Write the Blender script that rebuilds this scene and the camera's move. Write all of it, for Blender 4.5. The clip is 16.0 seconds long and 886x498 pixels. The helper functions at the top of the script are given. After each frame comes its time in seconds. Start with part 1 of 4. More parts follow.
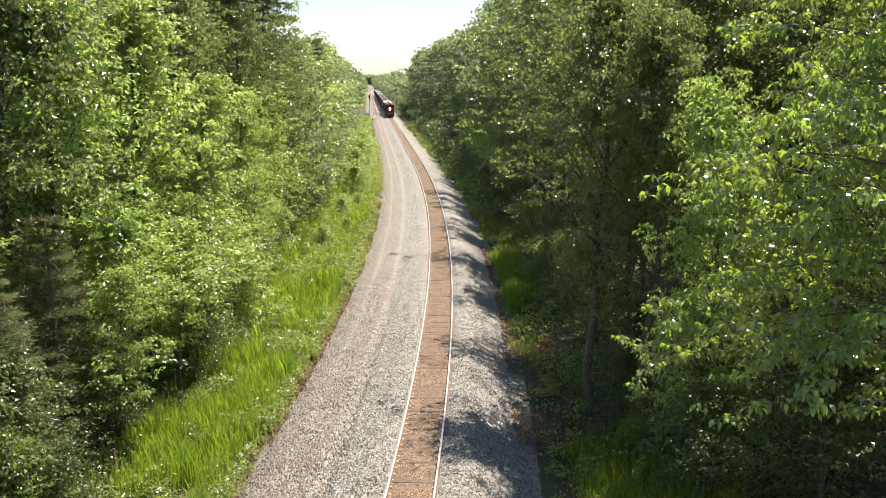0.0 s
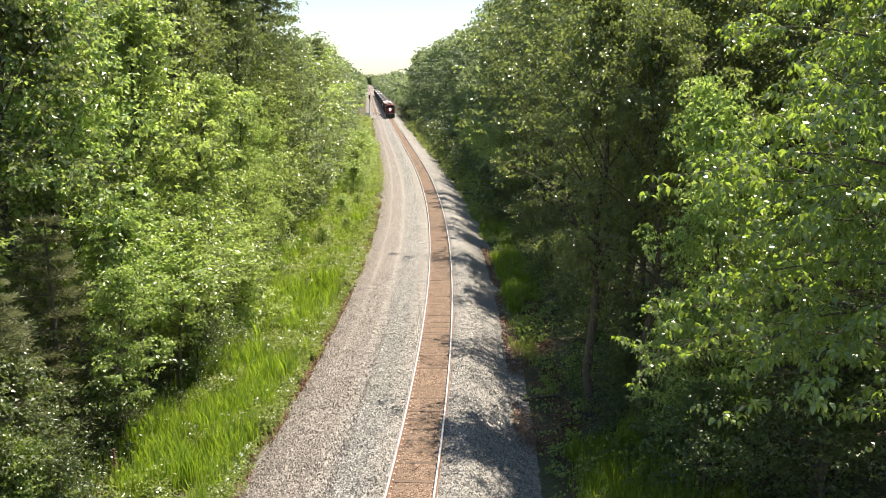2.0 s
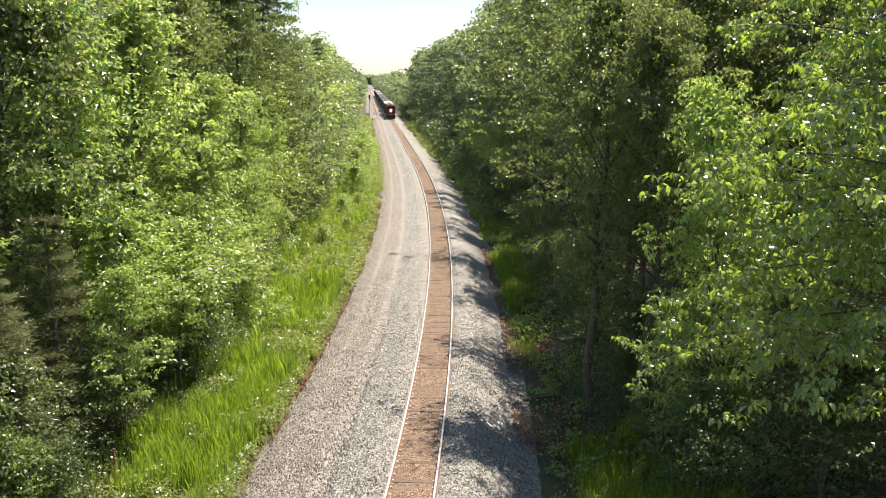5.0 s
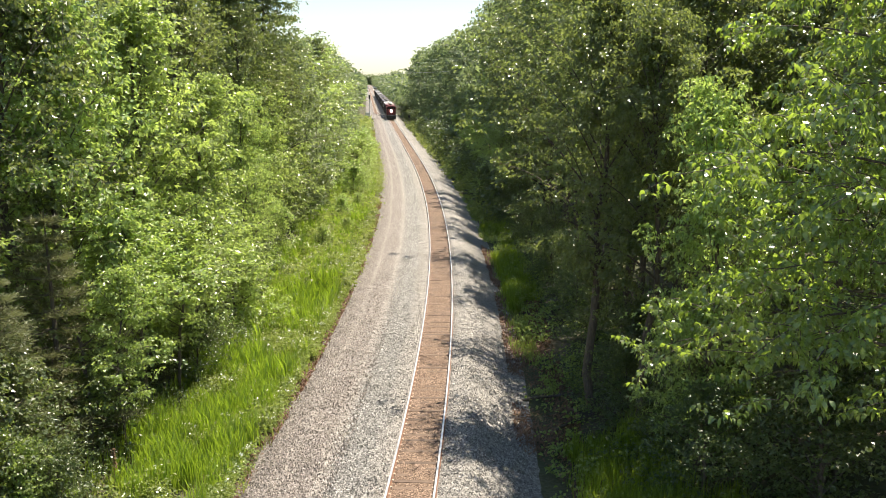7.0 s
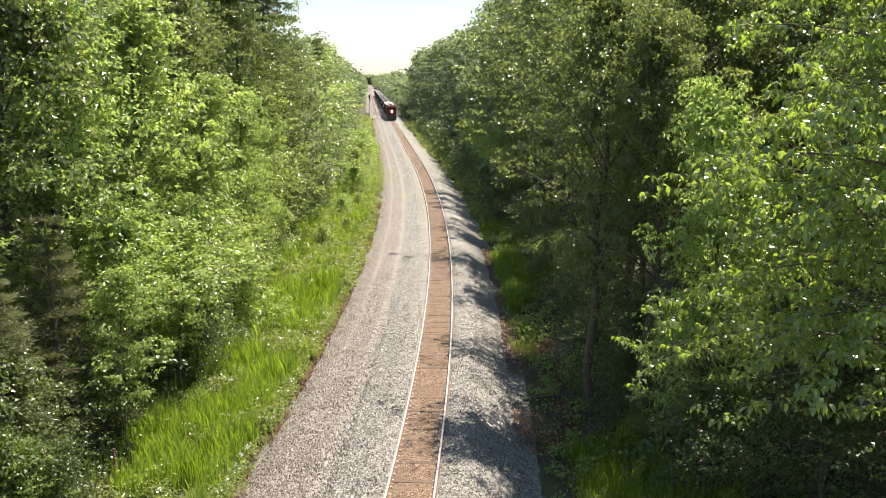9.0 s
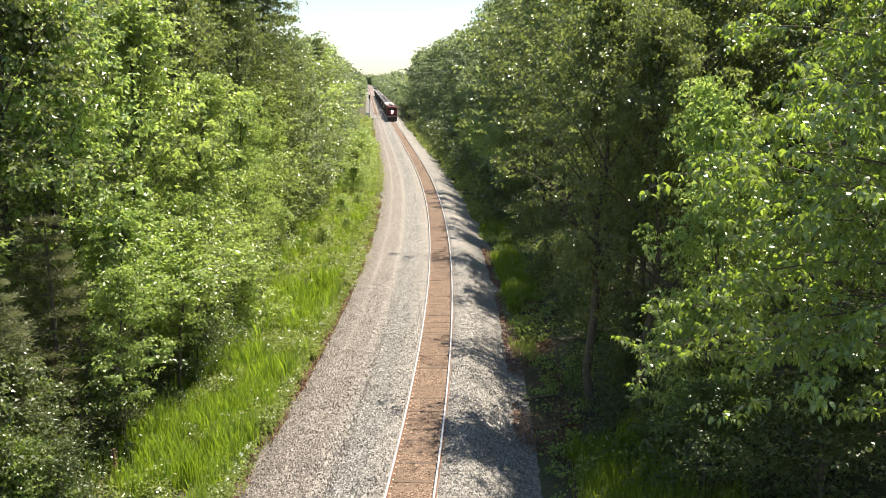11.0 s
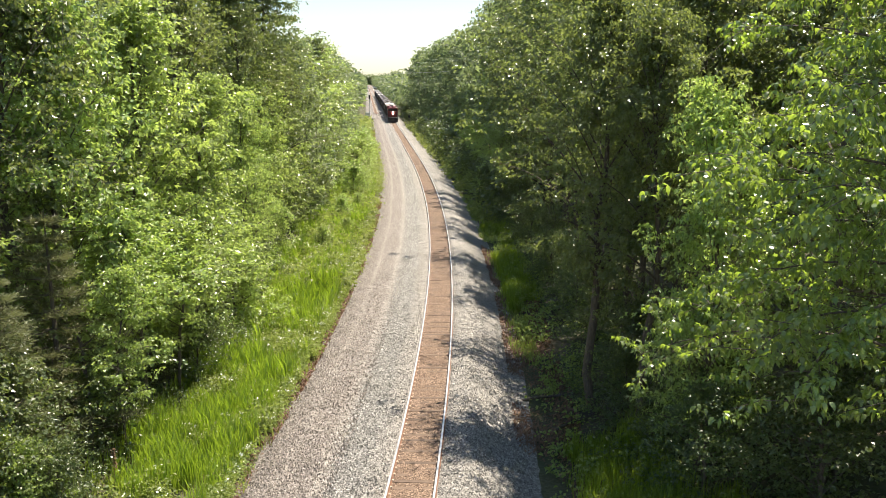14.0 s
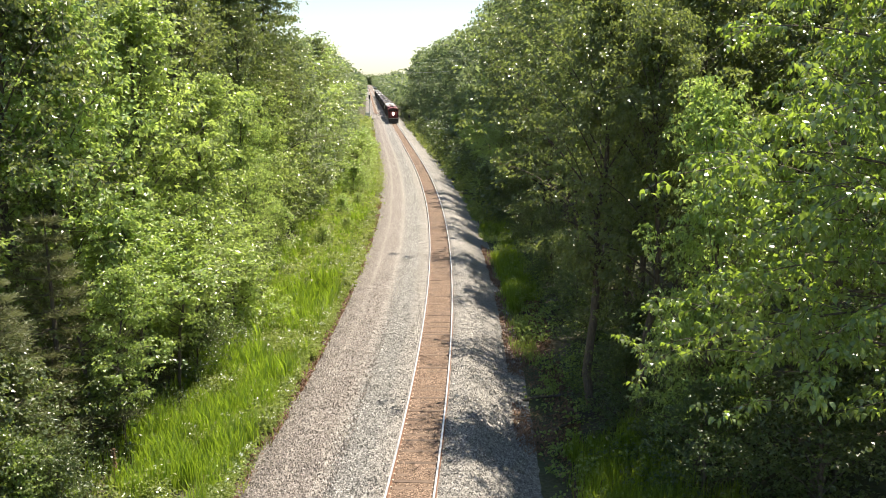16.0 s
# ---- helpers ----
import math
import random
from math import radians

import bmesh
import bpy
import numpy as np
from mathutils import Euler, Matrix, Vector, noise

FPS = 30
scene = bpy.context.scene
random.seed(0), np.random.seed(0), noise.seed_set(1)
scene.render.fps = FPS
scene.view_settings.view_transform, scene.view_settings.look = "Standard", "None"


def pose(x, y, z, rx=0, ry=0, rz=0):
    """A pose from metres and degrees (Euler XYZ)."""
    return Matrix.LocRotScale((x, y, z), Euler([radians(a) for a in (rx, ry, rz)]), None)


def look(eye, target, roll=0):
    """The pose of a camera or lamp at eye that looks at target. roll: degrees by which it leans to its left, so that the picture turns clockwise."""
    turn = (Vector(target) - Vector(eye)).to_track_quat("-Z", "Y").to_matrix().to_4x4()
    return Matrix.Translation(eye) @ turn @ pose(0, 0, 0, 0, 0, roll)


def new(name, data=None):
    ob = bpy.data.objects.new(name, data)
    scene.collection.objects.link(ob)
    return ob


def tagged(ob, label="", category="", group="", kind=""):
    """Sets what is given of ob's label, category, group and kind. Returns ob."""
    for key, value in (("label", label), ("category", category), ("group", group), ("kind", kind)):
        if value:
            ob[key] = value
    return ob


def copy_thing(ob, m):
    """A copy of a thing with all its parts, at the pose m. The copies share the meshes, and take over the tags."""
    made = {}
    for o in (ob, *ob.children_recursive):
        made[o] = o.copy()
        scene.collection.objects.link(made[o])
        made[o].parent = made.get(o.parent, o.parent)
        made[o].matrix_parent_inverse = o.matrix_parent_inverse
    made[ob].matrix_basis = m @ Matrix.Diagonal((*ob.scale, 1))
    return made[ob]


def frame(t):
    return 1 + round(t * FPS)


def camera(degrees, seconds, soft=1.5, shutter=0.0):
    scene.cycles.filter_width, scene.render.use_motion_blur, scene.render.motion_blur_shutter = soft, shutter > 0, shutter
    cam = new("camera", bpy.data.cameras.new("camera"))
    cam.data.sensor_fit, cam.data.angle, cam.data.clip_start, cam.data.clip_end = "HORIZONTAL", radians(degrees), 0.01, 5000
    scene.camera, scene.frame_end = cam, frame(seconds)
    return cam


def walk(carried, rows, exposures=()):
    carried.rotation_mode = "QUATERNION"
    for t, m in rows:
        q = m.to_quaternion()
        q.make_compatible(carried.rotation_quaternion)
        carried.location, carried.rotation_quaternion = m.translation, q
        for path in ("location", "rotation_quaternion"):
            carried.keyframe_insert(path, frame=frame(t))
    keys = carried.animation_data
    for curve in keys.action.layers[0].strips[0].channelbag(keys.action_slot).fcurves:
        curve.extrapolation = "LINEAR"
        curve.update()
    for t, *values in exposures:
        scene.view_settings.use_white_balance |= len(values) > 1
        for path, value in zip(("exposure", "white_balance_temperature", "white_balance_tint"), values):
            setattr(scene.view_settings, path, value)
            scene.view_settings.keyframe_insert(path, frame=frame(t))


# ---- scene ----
cam = camera(49.5, 16.0, soft=0.9)
EYE = (0.0, 0.0, 12.65)
VIEW = look(EYE, (0.0, math.cos(radians(9.975)) * 10, 12.65 - math.sin(radians(9.975)) * 10))
walk(cam, [(0.0, VIEW), (16.0, VIEW)], [(0.0, 1.1, 6650, 10), (16.0, 1.1, 6650, 10)])

# ---------------------------------------------------------------- light
SUN_UP, SUN_TURN = radians(66), radians(42)     # height above the horizon; turn from +Y towards +X
world = bpy.data.worlds.new("sky")
scene.world = world
world.use_nodes = True
wn = world.node_tree.nodes
sky = wn.new("ShaderNodeTexSky")
sky.sky_type = "NISHITA"
sky.sun_disc = False
sky.sun_elevation, sky.sun_rotation = SUN_UP, SUN_TURN
sky.air_density, sky.dust_density, sky.ozone_density = 0.95, 0.35, 1.5
world.node_tree.links.new(sky.outputs[0], wn["Background"].inputs[0])
wn["Background"].inputs[1].default_value = 0.085

sun = new("sun", bpy.data.lights.new("sun", "SUN"))
sun.data.energy, sun.data.angle, sun.data.color = 5.0, radians(0.55), (1.0, 0.915, 0.78)
TO_SUN = Vector((math.sin(SUN_TURN) * math.cos(SUN_UP), math.cos(SUN_TURN) * math.cos(SUN_UP), math.sin(SUN_UP)))
sun.matrix_world = look(TO_SUN * 60, (0, 0, 0))


# ---------------------------------------------------------------- materials
class Mat:
    """Short way to wire a procedural material."""

    def __init__(self, name):
        self.m = bpy.data.materials.new(name)
        self.m.use_nodes = True
        self.t = self.m.node_tree
        self.p = self.t.nodes["Principled BSDF"]
        self.out = self.t.nodes["Material Output"]

    def n(self, kind, **kw):
        node = self.t.nodes.new("ShaderNode" + kind)
        for k, v in kw.items():
            node.inputs[k.replace("_", " ")].default_value = v
        return node

    def l(self, a, b):
        self.t.links.new(a, b)

    def pos(self):
        return self.n("NewGeometry").outputs["Position"]

    def obj(self):
        return self.n("TexCoord").outputs["Object"]

    def noise(self, vec, scale, detail=4.0, rough=0.55):
        t = self.n("TexNoise", Scale=scale, Detail=detail, Roughness=rough)
        self.l(vec, t.inputs["Vector"])
        return t.outputs["Fac"]

    def ramp(self, fac, *stops):
        r = self.n("ValToRGB")
        els = r.color_ramp.elements
        while len(els) < len(stops):
            els.new(0.5)
        for e, (at, c) in zip(els, stops):
            e.position, e.color = at, (*c, 1) if len(c) == 3 else c
        self.l(fac, r.inputs[0])
        return r.outputs[0]

    def mix(self, fac, a, b, how="MIX"):
        x = self.n("Mix")
        x.data_type, x.blend_type = "RGBA", how
        for s, v in ((0, fac), (6, a), (7, b)):
            if isinstance(v, (int, float)):
                x.inputs[s].default_value = v
            elif isinstance(v, tuple):
                x.inputs[s].default_value = (*v, 1)
            else:
                self.l(v, x.inputs[s])
        return x.outputs[2]

    def bump(self, height, strength, dist):
        b = self.n("Bump", Strength=strength, Distance=dist)
        self.l(height, b.inputs["Height"])
        self.l(b.outputs[0], self.p.inputs["Normal"])
        return b.outputs[0]

    def base(self, colour, rough=0.8, metal=0.0, spec=None):
        if isinstance(colour, tuple):
            self.p.inputs["Base Color"].default_value = (*colour, 1)
        else:
            self.l(colour, self.p.inputs["Base Color"])
        self.p.inputs["Roughness"].default_value = rough
        self.p.inputs["Metallic"].default_value = metal
        if spec is not None:
            self.p.inputs["Specular IOR Level"].default_value = spec
        return self


def leaf_material(name, dark, light, through_col, share=0.42, rough=0.42, spec=0.5, coat=0.0):
    k = Mat(name)
    rnd = k.n("NewGeometry").outputs["Random Per Island"]
    per = k.n("ObjectInfo").outputs["Random"]
    patch = k.noise(k.obj(), 0.5, 3)
    c = k.mix(rnd, dark, light)
    c = k.mix(k.ramp(patch, (0.35, (0, 0, 0)), (0.7, (1, 1, 1))), c, k.mix(0.5, c, light))
    hs = k.n("HueSaturation")
    ma = k.n("MapRange")
    ma.inputs["To Min"].default_value, ma.inputs["To Max"].default_value = 0.475, 0.515
    k.l(per, ma.inputs["Value"])
    k.l(ma.outputs[0], hs.inputs["Hue"])
    mb = k.n("MapRange")
    mb.inputs["To Min"].default_value, mb.inputs["To Max"].default_value = 0.75, 1.25
    k.l(per, mb.inputs["Value"])
    k.l(mb.outputs[0], hs.inputs["Value"])
    k.l(c, hs.inputs["Color"])
    k.base(hs.outputs[0], rough, spec=spec)
    k.p.inputs["Coat Weight"].default_value, k.p.inputs["Coat Roughness"].default_value = coat, 0.28
    tr = k.n("BsdfTranslucent")
    k.l(k.mix(rnd, through_col, tuple(v * 1.35 for v in through_col)), tr.inputs["Color"])
    ms = k.n("MixShader")
    ms.inputs[0].default_value = share
    k.l(k.p.outputs[0], ms.inputs[1])
    k.l(tr.outputs[0], ms.inputs[2])
    k.l(ms.outputs[0], k.out.inputs["Surface"])
    return k.m


LEAF_MAPLE = leaf_material("maple_leaf", (0.035, 0.062, 0.018), (0.15, 0.205, 0.07), (0.40, 0.55, 0.06), 0.40, 0.32, 0.8, 0.6)
LEAF_OAK = leaf_material("oak_leaf", (0.05, 0.08, 0.028), (0.13, 0.165, 0.065), (0.29, 0.35, 0.075), 0.38, 0.34, 0.75, 0.35)
LEAF_BRIGHT = leaf_material("birch_leaf", (0.065, 0.115, 0.034), (0.25, 0.33, 0.125), (0.54, 0.68, 0.14), 0.42, 0.34, 0.9, 0.45)
LEAF_SHRUB = leaf_material("shrub_leaf", (0.045, 0.075, 0.024), (0.11, 0.145, 0.055), (0.20, 0.26, 0.05), 0.36, 0.38, 0.7, 0.3)
NEEDLE = leaf_material("pine_needle", (0.06, 0.075, 0.034), (0.18, 0.19, 0.085), (0.22, 0.24, 0.09), 0.3, 0.45, 0.5)
BLADE = leaf_material("grass_blade", (0.045, 0.085, 0.014), (0.18, 0.26, 0.045), (0.36, 0.50, 0.035), 0.45, 0.42, 0.7)
WEED = leaf_material("weed_leaf", (0.11, 0.16, 0.04), (0.25, 0.30, 0.11), (0.40, 0.48, 0.09), 0.42, 0.5, 0.5)
# Greyer and bluer than the near leaves: a slight haze put into the colour.
HAZY_FAR_LEAF = leaf_material("hazy_far_crown", (0.075, 0.105, 0.055), (0.14, 0.18, 0.095), (0.27, 0.34, 0.12), 0.42, 0.5, 0.6)


def make_bark():
    k = Mat("bark")
    v = k.obj()
    s = k.n("Mapping")
    s.inputs["Scale"].default_value = (9, 9, 1.6)
    k.l(v, s.inputs["Vector"])
    f = k.noise(s.outputs[0], 2.0, 6)
    k.base(k.ramp(f, (0.3, (0.055, 0.042, 0.032)), (0.7, (0.17, 0.14, 0.11))), 0.9)
    k.bump(f, 0.8, 0.02)
    return k.m


def make_flower():
    k = Mat("flower")
    k.base((0.72, 0.74, 0.62), 0.7)
    return k.m


def stone_colour(k, v, scale, dark, mid, pale):
    vo = k.n("TexVoronoi", Scale=scale)
    k.l(v, vo.inputs["Vector"])
    sep = k.n("SeparateColor")
    k.l(vo.outputs["Color"], sep.inputs[0])
    c = k.ramp(sep.outputs[0], (0.0, dark), (0.4, mid), (1.0, pale))
    return c, vo.outputs["Distance"]


def make_ballast():
    """Crushed grey stone with pinkish, dusty lanes where a second track once lay."""
    k = Mat("ballast")
    v = k.pos()
    c, d = stone_colour(k, v, 19.0, (0.06, 0.056, 0.052), (0.145, 0.139, 0.13), (0.52, 0.50, 0.465))
    big = k.noise(v, 0.35, 4)
    c = k.mix(k.ramp(big, (0.35, (0, 0, 0)), (0.75, (0.3, 0.3, 0.3))), c, (0.15, 0.14, 0.12))
    uv = k.n("UVMap")
    sx = k.n("SeparateXYZ")
    k.l(uv.outputs[0], sx.inputs[0])
    wob = k.n("Math")
    wob.operation = "MULTIPLY_ADD"
    k.l(k.noise(v, 1.6, 6, 0.75), wob.inputs[0])
    wob.inputs[1].default_value = 0.07
    k.l(sx.outputs[0], wob.inputs[2])
    off = k.n("Math")
    off.operation = "SUBTRACT"
    k.l(wob.outputs[0], off.inputs[0])
    off.inputs[1].default_value = 0.035
    u = off.outputs[0]
    lanes = k.ramp(u, (0.0, (0.45,) * 3), (0.10, (0.8,) * 3), (0.25, (0.7,) * 3), (0.30, (0.12,) * 3), (0.40, (0.0,) * 3), (0.49, (0.25,) * 3), (0.52, (0.0,) * 3))
    c = k.mix(lanes, c, k.mix(0.5, c, (0.225, 0.165, 0.135)))
    g = (0.0, 0.0, 0.0)
    pale = k.ramp(u, (0.135, g), (0.157, (0.46,) * 3), (0.175, g), (0.25, g), (0.278, (0.55,) * 3), (0.305, g), (0.40, g), (0.43, (0.32,) * 3))
    c = k.mix(pale, c, (0.36, 0.325, 0.285))
    mott = k.mix(0.5, k.noise(v, 3.2, 5, 0.7), k.noise(v, 9.0, 3, 0.7))
    c = k.mix(1.0, c, k.ramp(mott, (0.38, (0.55,) * 3), (0.62, (1.26,) * 3)), "MULTIPLY")
    k.base(c, 0.85, spec=0.4)
    k.bump(d, 0.8, 0.045)
    return k.m


def make_crib():
    k = Mat("rusty_ballast")
    v = k.pos()
    c, d = stone_colour(k, v, 24.0, (0.045, 0.029, 0.02), (0.14, 0.093, 0.065), (0.40, 0.285, 0.21))
    c = k.mix(k.ramp(k.noise(v, 0.9, 4), (0.35, (0, 0, 0)), (0.7, (0.6,) * 3)), c, (0.145, 0.095, 0.066))
    k.base(c, 0.9, spec=0.3)
    k.bump(d, 0.8, 0.04)
    return k.m


def make_tie():
    k = Mat("weathered_tie")
    s = k.n("Mapping")
    s.inputs["Scale"].default_value = (1.5, 16, 10)
    k.l(k.obj(), s.inputs["Vector"])
    f = k.noise(s.outputs[0], 2.0, 6)
    c = k.ramp(f, (0.3, (0.095, 0.062, 0.043)), (0.75, (0.2, 0.14, 0.10)))
    hs = k.n("HueSaturation")
    mb = k.n("MapRange")
    mb.inputs["To Min"].default_value, mb.inputs["To Max"].default_value = 0.75, 1.2
    k.l(k.n("ObjectInfo").outputs["Random"], mb.inputs["Value"])
    k.l(mb.outputs[0], hs.inputs["Value"])
    k.l(c, hs.inputs["Color"])
    k.base(hs.outputs[0], 0.85)
    k.bump(f, 0.5, 0.01)
    return k.m


def make_soil():
    k = Mat("soil")
    v = k.pos()
    f, big = k.noise(v, 6.0, 6), k.noise(v, 0.25, 4)
    c = k.ramp(f, (0.3, (0.045, 0.035, 0.02)), (0.7, (0.13, 0.10, 0.06)))
    c = k.mix(k.ramp(big, (0.35, (0, 0, 0)), (0.6, (0.6,) * 3)), c, (0.05, 0.075, 0.022))
    k.base(c, 0.95)
    k.bump(f, 0.7, 0.08)
    return k.m


def plain(name, colour, rough=0.5, metal=0.0, vary=0.25, scale=3.0, spec=None):
    """Paint or metal with stains at two scales."""
    k = Mat(name)
    v = k.obj()
    f = k.mix(0.5, k.noise(v, scale, 5), k.noise(v, scale * 9, 3))
    low = tuple(q * (1 - vary) for q in colour)
    high = tuple(min(1, q * (1 + vary * 0.6)) for q in colour)
    k.base(k.ramp(f, (0.35, low), (0.65, high)), rough, metal, spec)
    return k.m


def glow(name, colour, strength):
    k = Mat(name)
    k.base(colour, 0.3)
    k.p.inputs["Emission Color"].default_value = (*colour, 1)
    k.p.inputs["Emission Strength"].default_value = strength
    return k.m


BARK, FLOWER = make_bark(), make_flower()
BALLAST, CRIB, TIE, SOIL = make_ballast(), make_crib(), make_tie(), make_soil()
RAIL_HEAD = plain("polished_rail", (0.78, 0.75, 0.71), 0.42, 0.85, 0.08)
RAIL_SIDE = plain("rusted_rail", (0.17, 0.085, 0.05), 0.85, 0.0, 0.35, 6)
PLATE = plain("worn_tie_plate", (0.48, 0.36, 0.27), 0.6, 0.2, 0.35, 6)
RED = plain("red_paint", (0.19, 0.028, 0.026), 0.4, 0, 0.3)
BLACK = plain("black_paint", (0.022, 0.02, 0.02), 0.5, 0, 0.4)
STEEL = plain("dirty_steel", (0.10, 0.09, 0.085), 0.6, 0.5, 0.4)
PALE = plain("pale_car_paint", (0.55, 0.54, 0.52), 0.5, 0, 0.2, 1.5)
DARKCAR = plain("dark_car_paint", (0.075, 0.06, 0.055), 0.6, 0, 0.35, 1.2)
TAN = plain("dusty_tan_paint", (0.30, 0.26, 0.235), 0.7, 0, 0.25, 1.5)
WHITE = plain("white_paint", (0.8, 0.8, 0.78), 0.45, 0, 0.1)
GALV = plain("galvanised_metal", (0.42, 0.43, 0.44), 0.45, 0.6, 0.2)
GLASS_DARK = plain("dark_glass", (0.02, 0.024, 0.028), 0.08, 0, 0.1)
LAMP = glow("headlight", (1.0, 0.93, 0.85), 14.0)
POLE = plain("creosoted_pole", (0.13, 0.10, 0.075), 0.9, 0, 0.3, 5)
ROAD = plain("asphalt", (0.06, 0.06, 0.06), 0.9, 0, 0.25, 2)
LITTER = leaf_material("dead_leaf", (0.13, 0.075, 0.045), (0.32, 0.215, 0.14), (0.22, 0.13, 0.07), 0.25, 0.6, 0.3)
DRY = leaf_material("dry_grass", (0.22, 0.17, 0.08), (0.36, 0.29, 0.15), (0.3, 0.24, 0.1), 0.3, 0.6, 0.3)


# ---------------------------------------------------------------- mesh tools
def mesh_from(name, verts, faces, mats, index=None, smooth=False):
    """One mesh from numpy arrays; faces all have the same number of corners."""
    verts, faces = np.asarray(verts, dtype=np.float32), np.asarray(faces, dtype=np.int32)
    me = bpy.data.meshes.new(name)
    k = faces.shape[1]
    me.vertices.add(len(verts))
    me.vertices.foreach_set("co", verts.ravel())
    me.loops.add(faces.size)
    me.loops.foreach_set("vertex_index", faces.ravel())
    me.polygons.add(len(faces))
    me.polygons.foreach_set("loop_start", np.arange(0, faces.size, k, dtype=np.int32))
    if index is not None:
        me.polygons.foreach_set("material_index", np.asarray(index, dtype=np.int32))
    me.polygons.foreach_set("use_smooth", np.full(len(faces), smooth))
    for m in (mats if isinstance(mats, (list, tuple)) else [mats]):
        me.materials.append(m)
    me.update(calc_edges=True)
    me.validate()
    return me


def part(name, data, material, parent, label=""):
    """Link a bmesh or a mesh as one object under a thing (or on its own)."""
    if isinstance(data, bmesh.types.BMesh):
        me = bpy.data.meshes.new(name)
        data.to_mesh(me)
        data.free()
        me.materials.append(material)
        data = me
    ob = new(name, data)
    if parent:
        ob.parent = parent
    return tagged(ob, label) if label else ob


def box(bm, x0, x1, y0, y1, z0, z1, bevel=0.0, taper=0.0):
    """A bevelled box; taper draws its top in."""
    got = bmesh.ops.create_cube(bm, size=1)["verts"]
    for v in got:
        s = 1 - taper if v.co.z > 0 else 1
        v.co = Vector(((x0 + x1) / 2 + v.co.x * (x1 - x0) * s, (y0 + y1) / 2 + v.co.y * (y1 - y0) * s, (z0 + z1) / 2 + v.co.z * (z1 - z0)))
    if bevel:
        edges = list({e for v in got for e in v.link_edges})
        bmesh.ops.bevel(bm, geom=edges, offset=bevel, segments=2, affect="EDGES", profile=0.5)
    return bm


def cyl(bm, a, b, r, seg=12, r2=None):
    """A cylinder or cone from a to b."""
    a, b = Vector(a), Vector(b)
    m = Matrix.Translation((a + b) / 2) @ (b - a).to_track_quat("Z", "Y").to_matrix().to_4x4()
    bmesh.ops.create_cone(bm, cap_ends=True, segments=seg, radius1=r, radius2=r if r2 is None else r2, depth=(b - a).length, matrix=m)
    return bm


class Tubes:
    """Tapered tubes along lines, gathered into one mesh."""

    def __init__(self):
        self.v, self.f, self.n = [], [], 0

    def add(self, pts, radii, sides=5):
        pts = np.asarray(pts, dtype=float)
        d = np.gradient(pts, axis=0)
        d /= np.linalg.norm(d, axis=1)[:, None] + 1e-9
        ref = np.array([0.0, 0.0, 1.0]) if abs(d[0][2]) < 0.8 else np.array([1.0, 0.0, 0.0])
        u = np.cross(d, ref)
        u /= np.linalg.norm(u, axis=1)[:, None] + 1e-9
        w = np.cross(d, u)
        a = np.linspace(0, 2 * math.pi, sides, endpoint=False)
        r = np.asarray(radii)[:, None, None]
        ring = pts[:, None, :] + r * (np.cos(a)[None, :, None] * u[:, None, :] + np.sin(a)[None, :, None] * w[:, None, :])
        self.v.append(ring.reshape(-1, 3))
        k = len(pts)
        i, j = np.meshgrid(np.arange(k - 1), np.arange(sides), indexing="ij")
        j2 = (j + 1) % sides
        self.f.append((np.stack([i * sides + j, i * sides + j2, (i + 1) * sides + j2, (i + 1) * sides + j], -1).reshape(-1, 4)) + self.n)
        self.n += k * sides

    def mesh(self, name, mat):
        return mesh_from(name, np.concatenate(self.v), np.concatenate(self.f), mat, smooth=True)


def leaf_cloud(rng, at, out, size, wide=0.62, droop=0.5, spread=0.7, fold=0.18, tumble=1.0, small=False, arch=0.0):
    """Folded two-sided leaves at given places; out is the way each one points on the level. Returns vertices and triangles."""
    n = len(at)
    d = out + rng.normal(0, spread, (n, 3))
    d[:, 2] = d[:, 2] * 0.6 - droop
    d /= np.linalg.norm(d, axis=1)[:, None] + 1e-9
    up = rng.normal(0, tumble, (n, 3)) + np.array([0, 0, 1.0])
    s = np.cross(d, up)
    s /= np.linalg.norm(s, axis=1)[:, None] + 1e-9
    nn = np.cross(s, d)
    a = (size * rng.uniform(0.65, 1.3, n))[:, None]
    if small:
        w = s * a * wide * 0.46
        v = np.stack([at - w, at + w, at + d * a], 1).reshape(-1, 3)
        return v, np.arange(3 * n).reshape(-1, 3)
    if arch:
        flat = d * np.array([1, 1, 0.15]) + rng.normal(0, 0.22, (n, 3))
        flat /= np.linalg.norm(flat, axis=1)[:, None] + 1e-9
        hang = d * (1 - arch) + np.array([0, 0, -arch])
        hang /= np.linalg.norm(hang, axis=1)[:, None] + 1e-9
        p1 = at + flat * a * 0.32
        p2 = p1 + (flat + hang) * a * 0.19
        w1, w2 = s * a * wide * 0.5, s * a * wide * 0.42
        v = np.stack([at, p1 - w1, p1 + w1, p2 - w2, p2 + w2, p2 + hang * a * 0.42], 1).reshape(-1, 3)
        b = np.arange(n)[:, None] * 6
        return v, np.concatenate([b + np.array(q) for q in ((0, 1, 2), (1, 3, 2), (2, 3, 4), (3, 5, 4))], 1).reshape(-1, 3)
    mid = at + d * a * 0.45
    v = np.stack([at, mid - s * a * wide / 2 + nn * a * fold, at + d * a - nn * a * 0.12, mid + s * a * wide / 2 + nn * a * fold], 1).reshape(-1, 3)
    b = np.arange(n)[:, None] * 4
    f = np.concatenate([b + np.array([0, 1, 2]), b + np.array([0, 2, 3])], 1).reshape(-1, 3)
    return v, f


